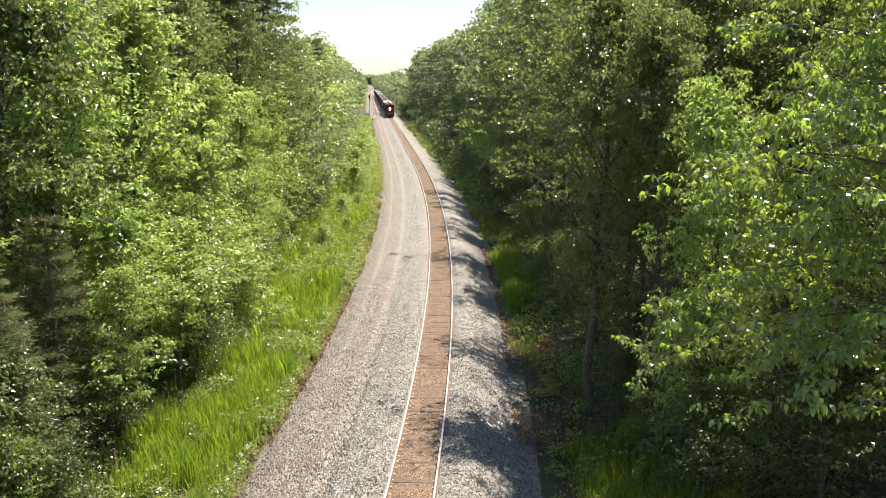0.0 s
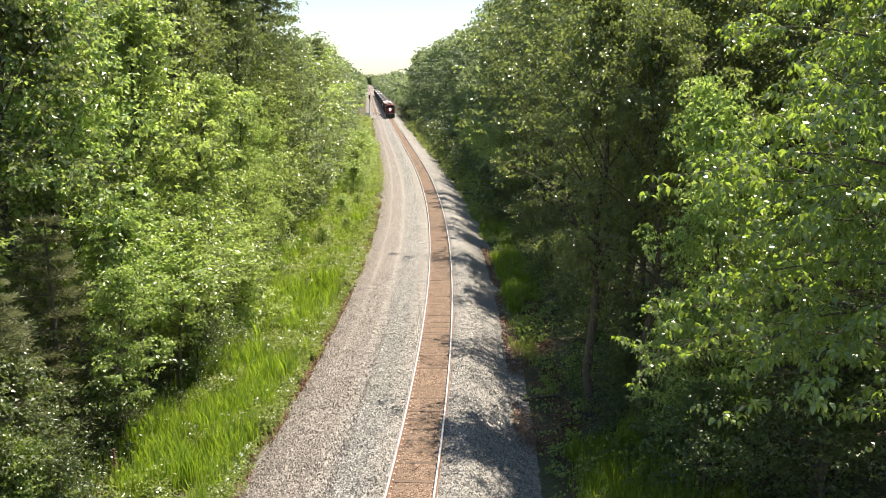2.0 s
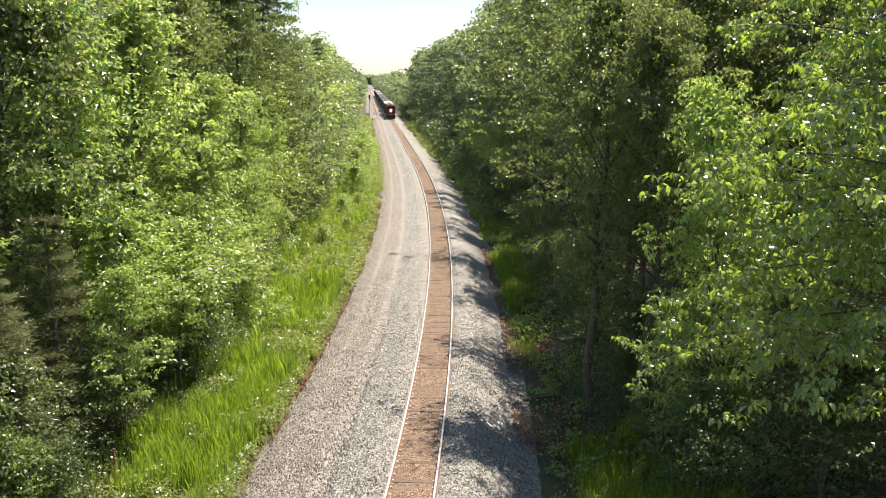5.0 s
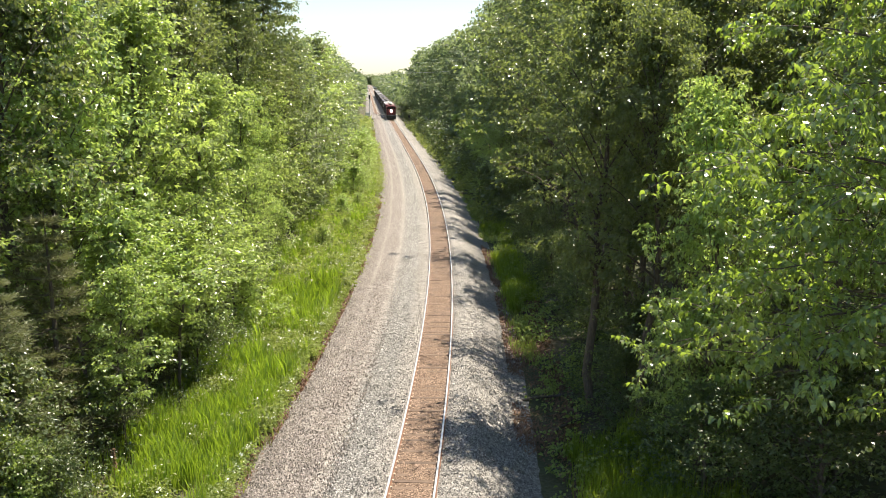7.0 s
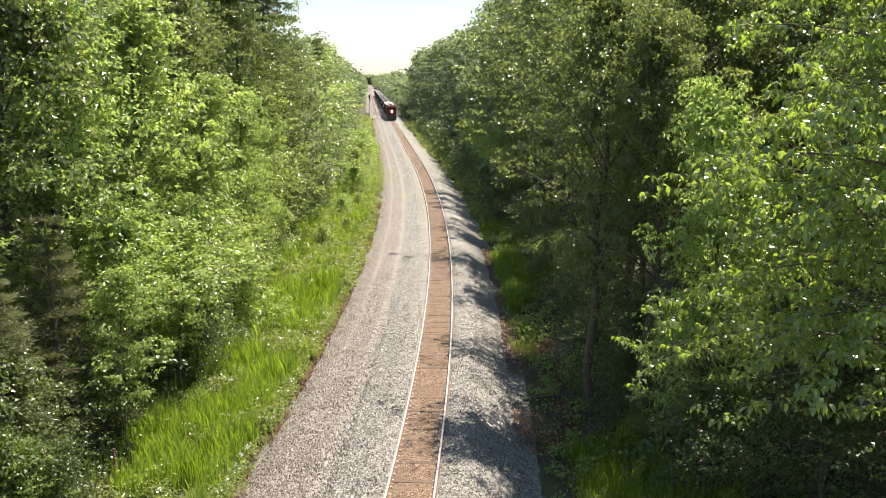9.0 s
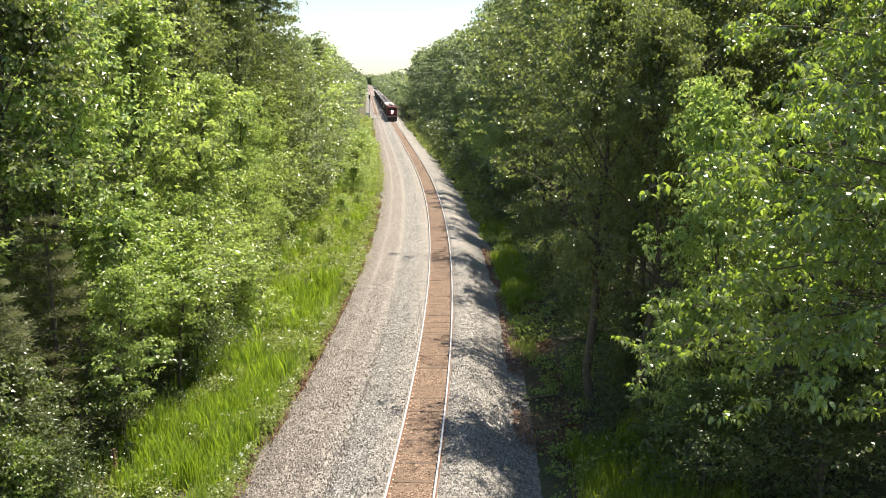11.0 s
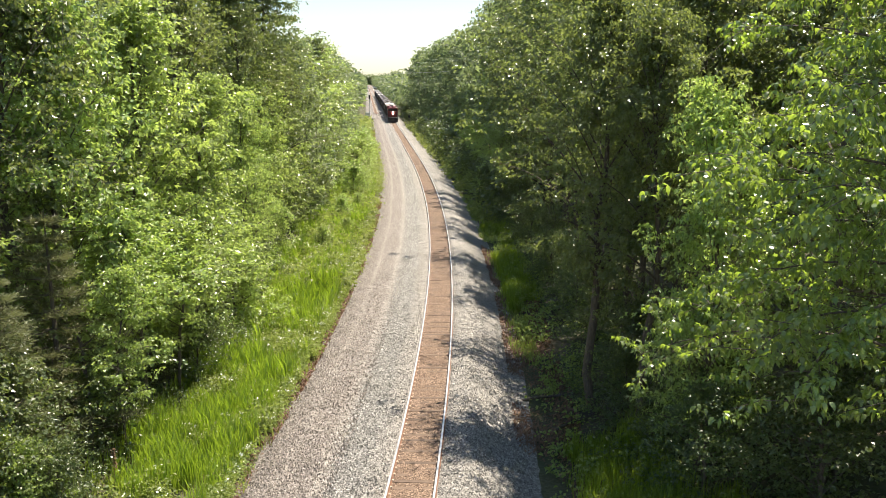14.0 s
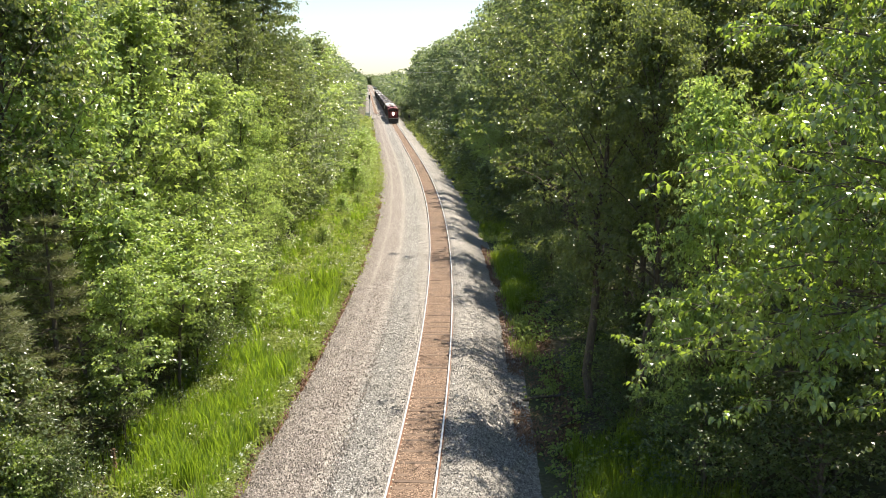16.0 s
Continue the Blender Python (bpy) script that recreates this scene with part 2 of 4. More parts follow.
def leaf_mesh(name, rng, at, out, size, mat, **kw):
    v, f = leaf_cloud(rng, at, out, size, **kw)
    return mesh_from(name, v, f, mat)


# ---------------------------------------------------------------- the line and the ground
BEND = 181.5


def slope(y):
    y = min(max(y, 15.0), BEND)
    return 0.1037036 - 0.00200514 * y + 5.52392e-6 * y * y


def centre(y):
    """Where the track's middle runs: a wide curve, then dead straight."""
    q = min(max(y, 15.0), BEND)
    x = -3.190275 + 0.1037036 * q - 0.00100257 * q * q + 1.841307e-6 * q ** 3
    return x + (y - q) * slope(q)


def along(o, y, z=0.0):
    """A place o metres right of the track's middle."""
    return Vector((centre(y) + o, y, z))


def on_line(o, y, z=0.0):
    return pose(centre(y) + o, y, z, 0, 0, -math.degrees(math.atan(slope(y))))


def steps(y0, y1, near, far):
    """Stations that grow wider apart with distance."""
    out, y = [], y0
    while y < y1:
        out.append(y)
        y += near + (far - near) * min(1, max(0, y - 60) / 900)
    return out + [y1]


def strip(name, profile, stations, mat, bumpy=0.0, uv=None):
    """A sheet laid along the line: profile of (offset, height) at each station."""
    rng = np.random.default_rng(5)
    k = len(profile)
    v = []
    for y in stations:
        c = centre(y)
        for o, z in profile:
            v.append((c + o, y, z))
    v = np.array(v)
    if bumpy:
        v[:, 2] += rng.normal(0, bumpy, len(v))
        side = (np.arange(len(v)) % k == 0) * -1.0 + (np.arange(len(v)) % k == k - 1) * 1.0
        v[:, 0] += side * np.array([noise.noise(Vector((0, q * 0.7, 3))) * 0.35 + noise.noise(Vector((0, q * 2.5, 9))) * 0.15 for q in v[:, 1]]) * (bumpy > 0.0065)
    i, j = np.meshgrid(np.arange(len(stations) - 1), np.arange(k - 1), indexing="ij")
    f = np.stack([i * k + j, i * k + j + 1, (i + 1) * k + j + 1, (i + 1) * k + j], -1).reshape(-1, 4)
    me = mesh_from(name, v, f, mat, smooth=True)
    if uv:
        lay = me.uv_layers.new(name="UVMap")
        o = np.array([p[0] for p in profile])
        u = (o - uv[0]) / (uv[1] - uv[0])
        loops = np.empty(len(me.loops), dtype=np.int32)
        me.loops.foreach_get("vertex_index", loops)
        co = np.stack([u[loops % k], v[loops, 1] * 0.1], 1)
        lay.data.foreach_set("uv", co.ravel().astype(np.float32))
    return new(name, me)


GROUND = [(-2500, -0.5), (-300, -0.5), (-60, 0.2), (-24, -0.2), (-15, -0.7), (-11, -1.0), (-8.5, -0.95), (-6.4, -0.75), (-5.4, -0.8), (0, -0.9), (3.2, -1.25),
          (4.4, -1.3), (5.4, -1.35), (7, -1.1), (9, -0.8), (13, -0.5), (24, 0.3), (60, 0.5), (300, -0.5), (2500, -0.5)]
tagged(strip("ground", GROUND, steps(-300, 4800, 3, 60), SOIL), "dark soil and leaf litter with patches of moss", "ground", kind="structure")


def ground_z(o):
    for (a, za), (b, zb) in zip(GROUND, GROUND[1:]):
        if a <= o <= b:
            return za + (zb - za) * (o - a) / (b - a)
    return -0.5


prof = [(-6.1, -0.85), (-5.75, -0.72), (-5.4, -0.52), (-5.0, -0.36), (-4.5, -0.27), (-4.0, -0.24), (-3.4, -0.25), (-2.8, -0.27), (-2.2, -0.25), (-1.6, -0.17),
        (-1.2, -0.145), (-0.8, -0.165), (-0.75, -0.23), (0.75, -0.23), (0.8, -0.165), (1.2, -0.145), (1.7, -0.18), (2.2, -0.38), (2.7, -0.64), (3.2, -0.9), (3.7, -1.12), (4.3, -1.3), (4.7, -1.4)]


def top_z(o):
    """Height of what lies on top there: soil or ballast."""
    if prof[0][0] <= o <= prof[-1][0]:
        return max(ground_z(o), float(np.interp(o, [p[0] for p in prof], [p[1] for p in prof])))
    return ground_z(o)


ballast = strip("ballast_bed", prof, steps(-40, 420, 0.5, 4), BALLAST, 0.007, (-6.1, 4.7))
tagged(ballast, "bed of pale grey crushed stone with dusty pinkish lanes", "ballast", kind="structure")
ballast_far = strip("ballast_bed_far", [(-8.4, -0.9), (-7.2, -0.42), (-6, -0.25), (-1.6, -0.19), (-0.75, -0.23), (0.75, -0.23), (1.7, -0.2), (3.4, -0.9), (4.4, -1.3)],
                    steps(330, 2500, 8, 40), BALLAST, 0.0, (-6.1, 20.0))
tagged(ballast_far, "grey crushed stone under two tracks far off", "ballast", kind="structure")
for v in ballast_far.data.vertices:
    v.co.z -= 0.012


def rail_mesh(name, o, y0, y1, bend=None):
    """A flat-bottomed rail: foot, web and rounded head, swept along the line."""
    sec = [(-0.070, -0.172), (-0.070, -0.160), (-0.012, -0.148), (-0.010, -0.05), (-0.036, -0.038), (-0.037, -0.010), (-0.028, 0.0),
           (0.028, 0.0), (0.037, -0.010), (0.036, -0.038), (0.010, -0.05), (0.012, -0.148), (0.070, -0.160), (0.070, -0.172)]
    ys = steps(y0, y1, 1.5, 30)
    v = []
    for y in ys:
        c, s = centre(y) + (bend(y) if bend else o), slope(y)
        for a, z in sec:
            v.append((c + a, y - a * s, z))
    k = len(sec)
    i, j = np.meshgrid(np.arange(len(ys) - 1), np.arange(k), indexing="ij")
    j2 = (j + 1) % k
    f = np.stack([i * k + j, i * k + j2, (i + 1) * k + j2, (i + 1) * k + j], -1).reshape(-1, 4)
    head = np.isin(j.ravel(), (4, 5, 6, 7, 8)).astype(int)
    return mesh_from(name, v, f, [RAIL_SIDE, RAIL_HEAD], head)


track = tagged(new("railway_track"), "single railway track with shiny rails and rusty brown cribs on ballast", "railway track", kind="structure")
part("rail", rail_mesh("rail", -0.7525, -40, 2500), None, track, "rusted rail with a polished shiny head")
part("rail", rail_mesh("rail", 0.7525, -40, 2500), None, track)
crib = strip("crib", [(-0.73, -0.19), (-0.45, -0.182), (-0.15, -0.187), (0.2, -0.18), (0.5, -0.186), (0.73, -0.19)], steps(-40, 2500, 0.5, 30), CRIB, 0.006)
crib.parent = track
tagged(crib, "rust-brown stones and dirt between the rails")

# second track, beside the first beyond the turnout
siding = tagged(new("siding_track"), "second railway track joining the first at a turnout", "railway track", kind="structure")


def swing(y, side):
    q = min(1, max(0, (y - 318) / 62))
    return -4.4 * q * q * (3 - 2 * q) + side * 0.7525


part("rail", rail_mesh("rail", 0, 326, 2500, lambda y: swing(y, -1)), None, siding)
part("rail", rail_mesh("rail", 0, 334, 2500, lambda y: swing(y, 1)), None, siding)
crib2 = strip("crib", [(-5.1, -0.17), (-3.7, -0.17)], steps(372, 2500, 4, 30), CRIB, 0.0)
crib2.parent = siding

# ---------------------------------------------------------------- trees
GOLD = 2.399963


def grow(rng, h, r, base, limbs, twigs, per, leaf, droop=0.45, clump=0.6, lean=0.0, stem=1.0, lump=0.45, thin=True, sprays=5):
    """A broadleaf tree: tapered trunk, curved limbs, twigs and leaf clumps. Returns wood and leaf places."""
    wood, at, out = Tubes(), [], []
    k = 9
    t = np.linspace(0, 1, k)
    path = np.stack([np.cumsum(rng.normal(0, 0.012, k)) * h + lean * h * t ** 1.5, np.cumsum(rng.normal(0, 0.012, k)) * h, t * h * 0.94 - 0.3 * (1 - t)], 1)
    path[0, :2] = 0
    r0 = (0.035 + 0.011 * h) * stem
    wood.add(path, r0 * (1 - t) ** 0.8 + 0.015, 7)
    for i in range(limbs):
        u = (i + rng.uniform(0, 0.8)) / limbs
        z = base + (0.97 - base) * u
        p0 = np.array([np.interp(z, t, path[:, q]) for q in range(3)])
        az = i * GOLD + rng.uniform(-0.4, 0.4)
        env = math.sin(math.pi * (0.16 + 0.80 * u)) ** 0.75
        ln = r * env * rng.uniform(1 - lump, 1 + lump * (1 - u))
        el = radians(22 + 48 * u + rng.uniform(-12, 12))
        way = np.array([math.cos(az) * math.cos(el), math.sin(az) * math.cos(el), math.sin(el)])
        s = np.linspace(0, 1, 6)
        bow = np.stack([p0 + way * ln * q + np.array([0, 0, 0.10 * ln * math.sin(q * 2.6) - 0.06 * ln * q * q]) for q in s])
        rr = max(0.012, r0 * 0.26 * (1 - u * 0.7))
        wood.add(bow[::1 if thin else 2], (rr * (1 - s) + 0.006)[::1 if thin else 2], 4 if thin else 3)
        side = np.array([-math.sin(az), math.cos(az), 0])
        for j in range(twigs):
            q = 0.28 + 0.75 * (j + rng.uniform(0, 1)) / twigs
            c = np.array([np.interp(min(q, 1), s, bow[:, w]) for w in range(3)])
            tip = c + side * rng.normal(0, 0.30) * ln * (1.15 - 0.5 * q) + np.array([0, 0, rng.normal(0.05, 0.14) * ln]) + way * max(0, q - 0.9) * ln
            if thin:
                wood.add(np.stack([c, (c + tip) / 2 + np.array([0, 0, 0.06]), tip]), np.array([0.012, 0.008, 0.004]), 3)
            n = max(3, int(per * rng.uniform(0.5, 1.5)))
            size = clump * rng.uniform(0.65, 1.35)
            hub = rng.normal(0, 1, (sprays, 3))
            hub *= (rng.random(sprays) ** 0.4 * 1.9 * size / (np.linalg.norm(hub, axis=1) + 1e-9))[:, None]
            hub[:, 2] *= 0.75
            each = max(2, n // sprays)
            ray = rng.normal(0, 1, (sprays, each, 3))
            ray[:, :, 2] *= 0.25
            ray *= (rng.random((sprays, each)) ** 0.5 * 0.62 * size / (np.linalg.norm(ray, axis=2) + 1e-9))[:, :, None]
            ray[:, :, 2] -= 0.35 * np.linalg.norm(ray[:, :, :2], axis=2)
            at.append(tip + (hub[:, None] + ray).reshape(-1, 3))
            out.append((ray / size * 1.6).reshape(-1, 3) + way * 0.3)
    for i in range(2):
        n = max(4, int(per * rng.uniform(0.15, 0.3)))
        g = rng.normal(0, 1, (n, 3)) * np.array([0.13, 0.13, 0.12]) * r
        at.append(path[-1] + rng.normal(0, 0.16, 3) * r - np.array([0, 0, 0.12 * r]) + g)
        out.append(g)
    return wood, np.concatenate(at), np.concatenate(out)


def make_tree(kind, label, category, seed, mat, h, r, base, limbs, twigs, per, leaf, group="", wide=0.62, **kw):
    rng = np.random.default_rng(seed)
    droop = kw.get("droop", 0.45)
    wood, at, out = grow(rng, h, r, base, limbs, twigs, per, leaf, **kw)
    root = tagged(new(kind), label, category, group)
    part("trunk", wood.mesh("trunk", BARK), None, root)
    part("crown", leaf_mesh("crown", rng, at, out, leaf, mat, droop=droop, small=leaf > 0.22, wide=wide, tumble=0.6), None, root)
    root["h"] = h
    return root


def make_pine(label, seed, h, r, rows, tufts, needles, group=""):
    """A pine with whorls of level boughs and tufts of long needles."""
    rng = np.random.default_rng(seed)
    wood, at, out = Tubes(), [], []
    t = np.linspace(0, 1, 8)
    path = np.stack([np.cumsum(rng.normal(0, 0.01, 8)) * h * 0.4, np.cumsum(rng.normal(0, 0.01, 8)) * h * 0.4, t * h - 0.3 * (1 - t)], 1)
    wood.add(path, (0.04 + 0.012 * h) * (1 - t) + 0.015, 7)
    for i in range(rows):
        u = (i + 0.5) / rows
        z = 0.12 + 0.86 * u
        for j in range(5):
            az = j * 1.2566 + i * 0.7 + rng.uniform(-0.3, 0.3)
            ln = r * (1.02 - u) ** 0.75 * rng.uniform(0.65, 1.2)
            p0 = np.array([np.interp(z, t, path[:, q]) for q in range(3)])
            way = np.array([math.cos(az), math.sin(az), 0.12])
            s = np.linspace(0, 1, 4)
            bow = np.stack([p0 + way * ln * q + np.array([0, 0, -0.10 * ln * math.sin(q * 3)]) for q in s])
            wood.add(bow, 0.03 * (1 - s) + 0.006, 4)
            side = np.array([-math.sin(az), math.cos(az), 0])
            for w in range(tufts):
                q = 0.3 + 0.7 * (w + rng.uniform()) / tufts
                c = p0 + way * ln * q + side * rng.normal(0, 0.22) * ln * (1.1 - 0.6 * q) + np.array([0, 0, -0.10 * ln * math.sin(q * 3) + 0.05])
                g = rng.normal(0, 1, (needles, 3)) * np.array([0.16, 0.16, 0.06]) * (0.6 + 0.25 * ln)
                at.append(c + g)
                out.append(g * 4 + way * 0.8 + np.array([0, 0, 0.5]))
    root = tagged(new("pine_tree"), label, "pine tree", group)
    part("trunk", wood.mesh("trunk", BARK), None, root)
    part("crown", leaf_mesh("crown", rng, np.concatenate(at), np.concatenate(out), 0.24, NEEDLE, droop=0.0, wide=0.13, spread=0.8, small=True), None, root)
    root["h"] = h
    return root


FOREST = "trees along the railway"
TREES = {
    "bright": [make_tree("young_tree", "young broadleaf tree with sunlit yellow-green leaves", "tree", s, LEAF_BRIGHT, 14, 4.1, 0.08, 34, 8, 62, 0.19, FOREST, clump=0.46, wide=0.72, sprays=6, lump=0.5) for s in (11, 12, 13)],
    "oak": [make_tree("oak_tree", "tall broadleaf tree with dense dark green leaves", "tree", s, LEAF_OAK, 20, 5.5, 0.08, 38, 9, 66, 0.20, FOREST, clump=0.56, wide=0.75, sprays=6) for s in (21, 22, 23)],
    "highoak": [make_tree("oak_tree", "tall broadleaf tree with a high dark crown over bare stems", "tree", s, LEAF_OAK, 20, 5.6, 0.34, 34, 9, 66, 0.20, FOREST, clump=0.54, wide=0.75, sprays=6, lump=0.5) for s in (24, 25)],
    "brush": [make_tree("shrub", "sunlit shrub with pale bright green leaves", "shrub", s, LEAF_BRIGHT, 4, 1.8, 0.05, 22, 7, 40, 0.13, "shrubs beside the line", clump=0.28, stem=0.5, wide=0.75, lump=0.5) for s in (65, 66)],
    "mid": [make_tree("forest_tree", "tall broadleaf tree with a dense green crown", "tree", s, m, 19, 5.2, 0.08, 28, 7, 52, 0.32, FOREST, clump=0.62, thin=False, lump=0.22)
            for s, m in ((31, HAZY_FAR_LEAF), (32, LEAF_BRIGHT), (33, LEAF_OAK))],
    "midsmall": [make_tree("young_tree", "slender young tree with bright green leaves", "tree", s, LEAF_BRIGHT, 11, 2.7, 0.06, 22, 7, 42, 0.26, FOREST, clump=0.42, thin=False) for s in (41, 42)],
    "far": [make_tree("forest_tree", "broadleaf tree in the far edge of the woods", "tree", s, HAZY_FAR_LEAF, 18, 5.0, 0.05, 20, 5, 34, 0.58, FOREST, clump=0.75, thin=False, lump=0.25) for s in (51, 52)],
    "sapling": [make_tree("sapling", "slim sapling with a bare stem and small green leaves", "tree", s, LEAF_BRIGHT, 9, 2.5, 0.30, 20, 7, 50, 0.145, FOREST, clump=0.30, stem=0.45, wide=0.72, lump=0.6) for s in (45, 46)],
    "shrub": [make_tree("shrub", "leafy green shrub at the edge of the woods", "shrub", s, LEAF_SHRUB, 3.2, 1.7, 0.05, 18, 7, 50, 0.08, "shrubs beside the line", clump=0.3, stem=0.5, thin=False, wide=0.85) for s in (61, 62)],
    "bush": [make_tree("bush", "low bush beside the ballast", "shrub", s, LEAF_SHRUB, 2.4, 1.8, 0.03, 16, 6, 20, 0.25, "shrubs beside the line", clump=0.35, stem=0.5, thin=False) for s in (71, 72)],
    "pine": [make_pine("pine tree with dull olive-brown needles", s, 9, 2.8, 13, 9, 26, FOREST) for s in (81, 82)],
}
USED = {}


def plant(kind, o, y, h, turn=None, wide=1.0):
    """Set a tree of that height o metres right of the track."""
    protos = TREES[kind]
    n = USED.get(kind, 0)
    USED[kind] = n + 1
    ob = protos[n % len(protos)]
    s = h / ob["h"]
    m = pose(centre(y) + o, y, ground_z(o) - 0.05, 0, 0, turn if turn is not None else random.uniform(0, 360))
    if n >= len(protos):
        ob = copy_thing(ob, m)
    else:
        ob.matrix_basis = m
    ob.scale = (s * wide, s * wide, s)
    return ob


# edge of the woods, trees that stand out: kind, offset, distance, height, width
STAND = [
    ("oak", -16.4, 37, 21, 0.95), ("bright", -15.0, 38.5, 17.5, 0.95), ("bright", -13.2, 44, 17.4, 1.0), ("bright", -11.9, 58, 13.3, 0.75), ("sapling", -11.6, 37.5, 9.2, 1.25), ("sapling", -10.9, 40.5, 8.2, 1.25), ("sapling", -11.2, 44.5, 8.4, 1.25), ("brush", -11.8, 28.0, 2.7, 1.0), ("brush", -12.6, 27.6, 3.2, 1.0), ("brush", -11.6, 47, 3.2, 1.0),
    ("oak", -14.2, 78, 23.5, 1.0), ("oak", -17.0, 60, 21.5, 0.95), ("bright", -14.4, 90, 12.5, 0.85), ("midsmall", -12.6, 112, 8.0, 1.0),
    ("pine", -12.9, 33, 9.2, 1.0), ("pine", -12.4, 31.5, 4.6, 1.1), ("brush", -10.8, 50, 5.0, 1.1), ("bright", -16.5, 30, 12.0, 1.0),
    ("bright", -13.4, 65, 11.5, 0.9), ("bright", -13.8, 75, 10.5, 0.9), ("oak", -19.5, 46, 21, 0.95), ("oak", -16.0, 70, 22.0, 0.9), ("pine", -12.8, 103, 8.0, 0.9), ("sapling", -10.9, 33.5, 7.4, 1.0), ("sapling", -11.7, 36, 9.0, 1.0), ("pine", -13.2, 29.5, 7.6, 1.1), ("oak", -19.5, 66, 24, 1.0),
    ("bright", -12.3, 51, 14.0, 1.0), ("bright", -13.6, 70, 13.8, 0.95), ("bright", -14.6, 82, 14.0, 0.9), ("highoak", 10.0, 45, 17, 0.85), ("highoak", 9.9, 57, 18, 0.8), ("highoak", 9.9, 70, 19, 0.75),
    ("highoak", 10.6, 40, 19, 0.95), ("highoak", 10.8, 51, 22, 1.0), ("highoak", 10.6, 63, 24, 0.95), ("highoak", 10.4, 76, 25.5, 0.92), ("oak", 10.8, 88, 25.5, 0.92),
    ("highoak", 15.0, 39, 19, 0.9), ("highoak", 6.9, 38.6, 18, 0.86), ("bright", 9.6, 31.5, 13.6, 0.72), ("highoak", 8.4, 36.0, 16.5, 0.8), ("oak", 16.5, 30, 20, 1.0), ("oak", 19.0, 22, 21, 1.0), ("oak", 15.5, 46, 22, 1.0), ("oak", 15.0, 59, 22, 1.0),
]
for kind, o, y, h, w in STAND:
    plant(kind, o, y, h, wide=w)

rnd = random.Random(7)
y = 84.0
while y < 175:
    plant("mid", -13.6 - rnd.uniform(0, 1.6), y, rnd.uniform(17.0, 19.5))
    plant("midsmall", -12.6 - rnd.uniform(0, 1.2), y + 3, rnd.uniform(7, 12))
    if rnd.random() < 0.6:
        plant("mid", -19.5 - rnd.uniform(0, 3), y + 2, rnd.uniform(19, 22))
    if y > 96:
        plant("mid", (12.4 if y < 135 else 13.4) + rnd.uniform(0, 1.2), y + 1, rnd.uniform(25, 28))
        plant("midsmall", 7.2 + rnd.uniform(0, 1), y + 3, rnd.uniform(5, 9))
    if rnd.random() < 0.6:
        plant("mid", 16.5 + rnd.uniform(0, 3), y + 4, rnd.uniform(21, 24))
    y += rnd.uniform(6.0, 8.5)
while y < 420:
    plant("far", -13.8 - (2.2 if y > 270 else 0) - rnd.uniform(0, 2), y, rnd.uniform(17, 19))
    plant("far", -20 - rnd.uniform(0, 4), y + 3, rnd.uniform(17, 21))
    plant("far", 13.0 + rnd.uniform(0, 2), y + 1, rnd.uniform(22, 25))
    plant("far", 15.5 + rnd.uniform(0, 4), y + 4, rnd.uniform(18, 21))
    if rnd.random() < 0.6:
        plant("bush", 6.2 + rnd.uniform(0, 1.5), y + 2, rnd.uniform(2, 4))
    y += rnd.uniform(8.5, 11.5)
# deeper rows that close the woods
for o in (-27, 24):
    y = 12.0
    while y < 120:
        plant("far", o + rnd.uniform(-2, 2), y, rnd.uniform(19, 23))
        y += rnd.uniform(10, 14)
for o, y in ((19, 36), (20, 48), (19, 58), (20, 68), (18, 78), (19, 90), (-19, 24), (-21, 34), (-22.5, 58), (-21, 68)):
    plant("mid", o, y, 20)


def far_woods():
    """Woods on both sides to the end of the straight, and across it."""
    rng = np.random.default_rng(3)
    at, out = [], []
    spots = []
    y = 420.0
    while y < 2600:
        for a, b in ((-15, -13), (-24, -18), (10, 11), (17, 22)):
            spots.append((rng.uniform(min(a, b), max(a, b)), y + rng.uniform(-3, 3), rng.uniform(14, 19)))
        y += 8 + y * 0.006
    for o in np.arange(-170, 170, 4.2):
        for row in range(3):
            spots.append((o, 2620 + row * 12 + rng.uniform(-5, 5), rng.uniform(22, 30)))
    for o, y, h in spots:
        n = 105 if y < 2600 else 320
        d = rng.normal(0, 1, (n, 3))
        d /= np.linalg.norm(d, axis=1)[:, None]
        rad = rng.uniform(0.7, 1.1, n)[:, None]
        p = d * rad * np.array([4.6, 4.6, h * 0.48]) * (1 + 0.2 * np.sin(d[:, :1] * 7 + o) * np.cos(d[:, 1:2] * 6)) + np.array([centre(y) + o, y, h * 0.5 - 0.5])
        at.append(p)
        out.append(d)
    ob = new("far_woods", leaf_mesh("far_woods", rng, np.concatenate(at), np.concatenate(out), 1.9, HAZY_FAR_LEAF, droop=0.2, small=True))
    tagged(ob, "woods of green broadleaf trees in the distance", "woods", kind="stuff")


far_woods()


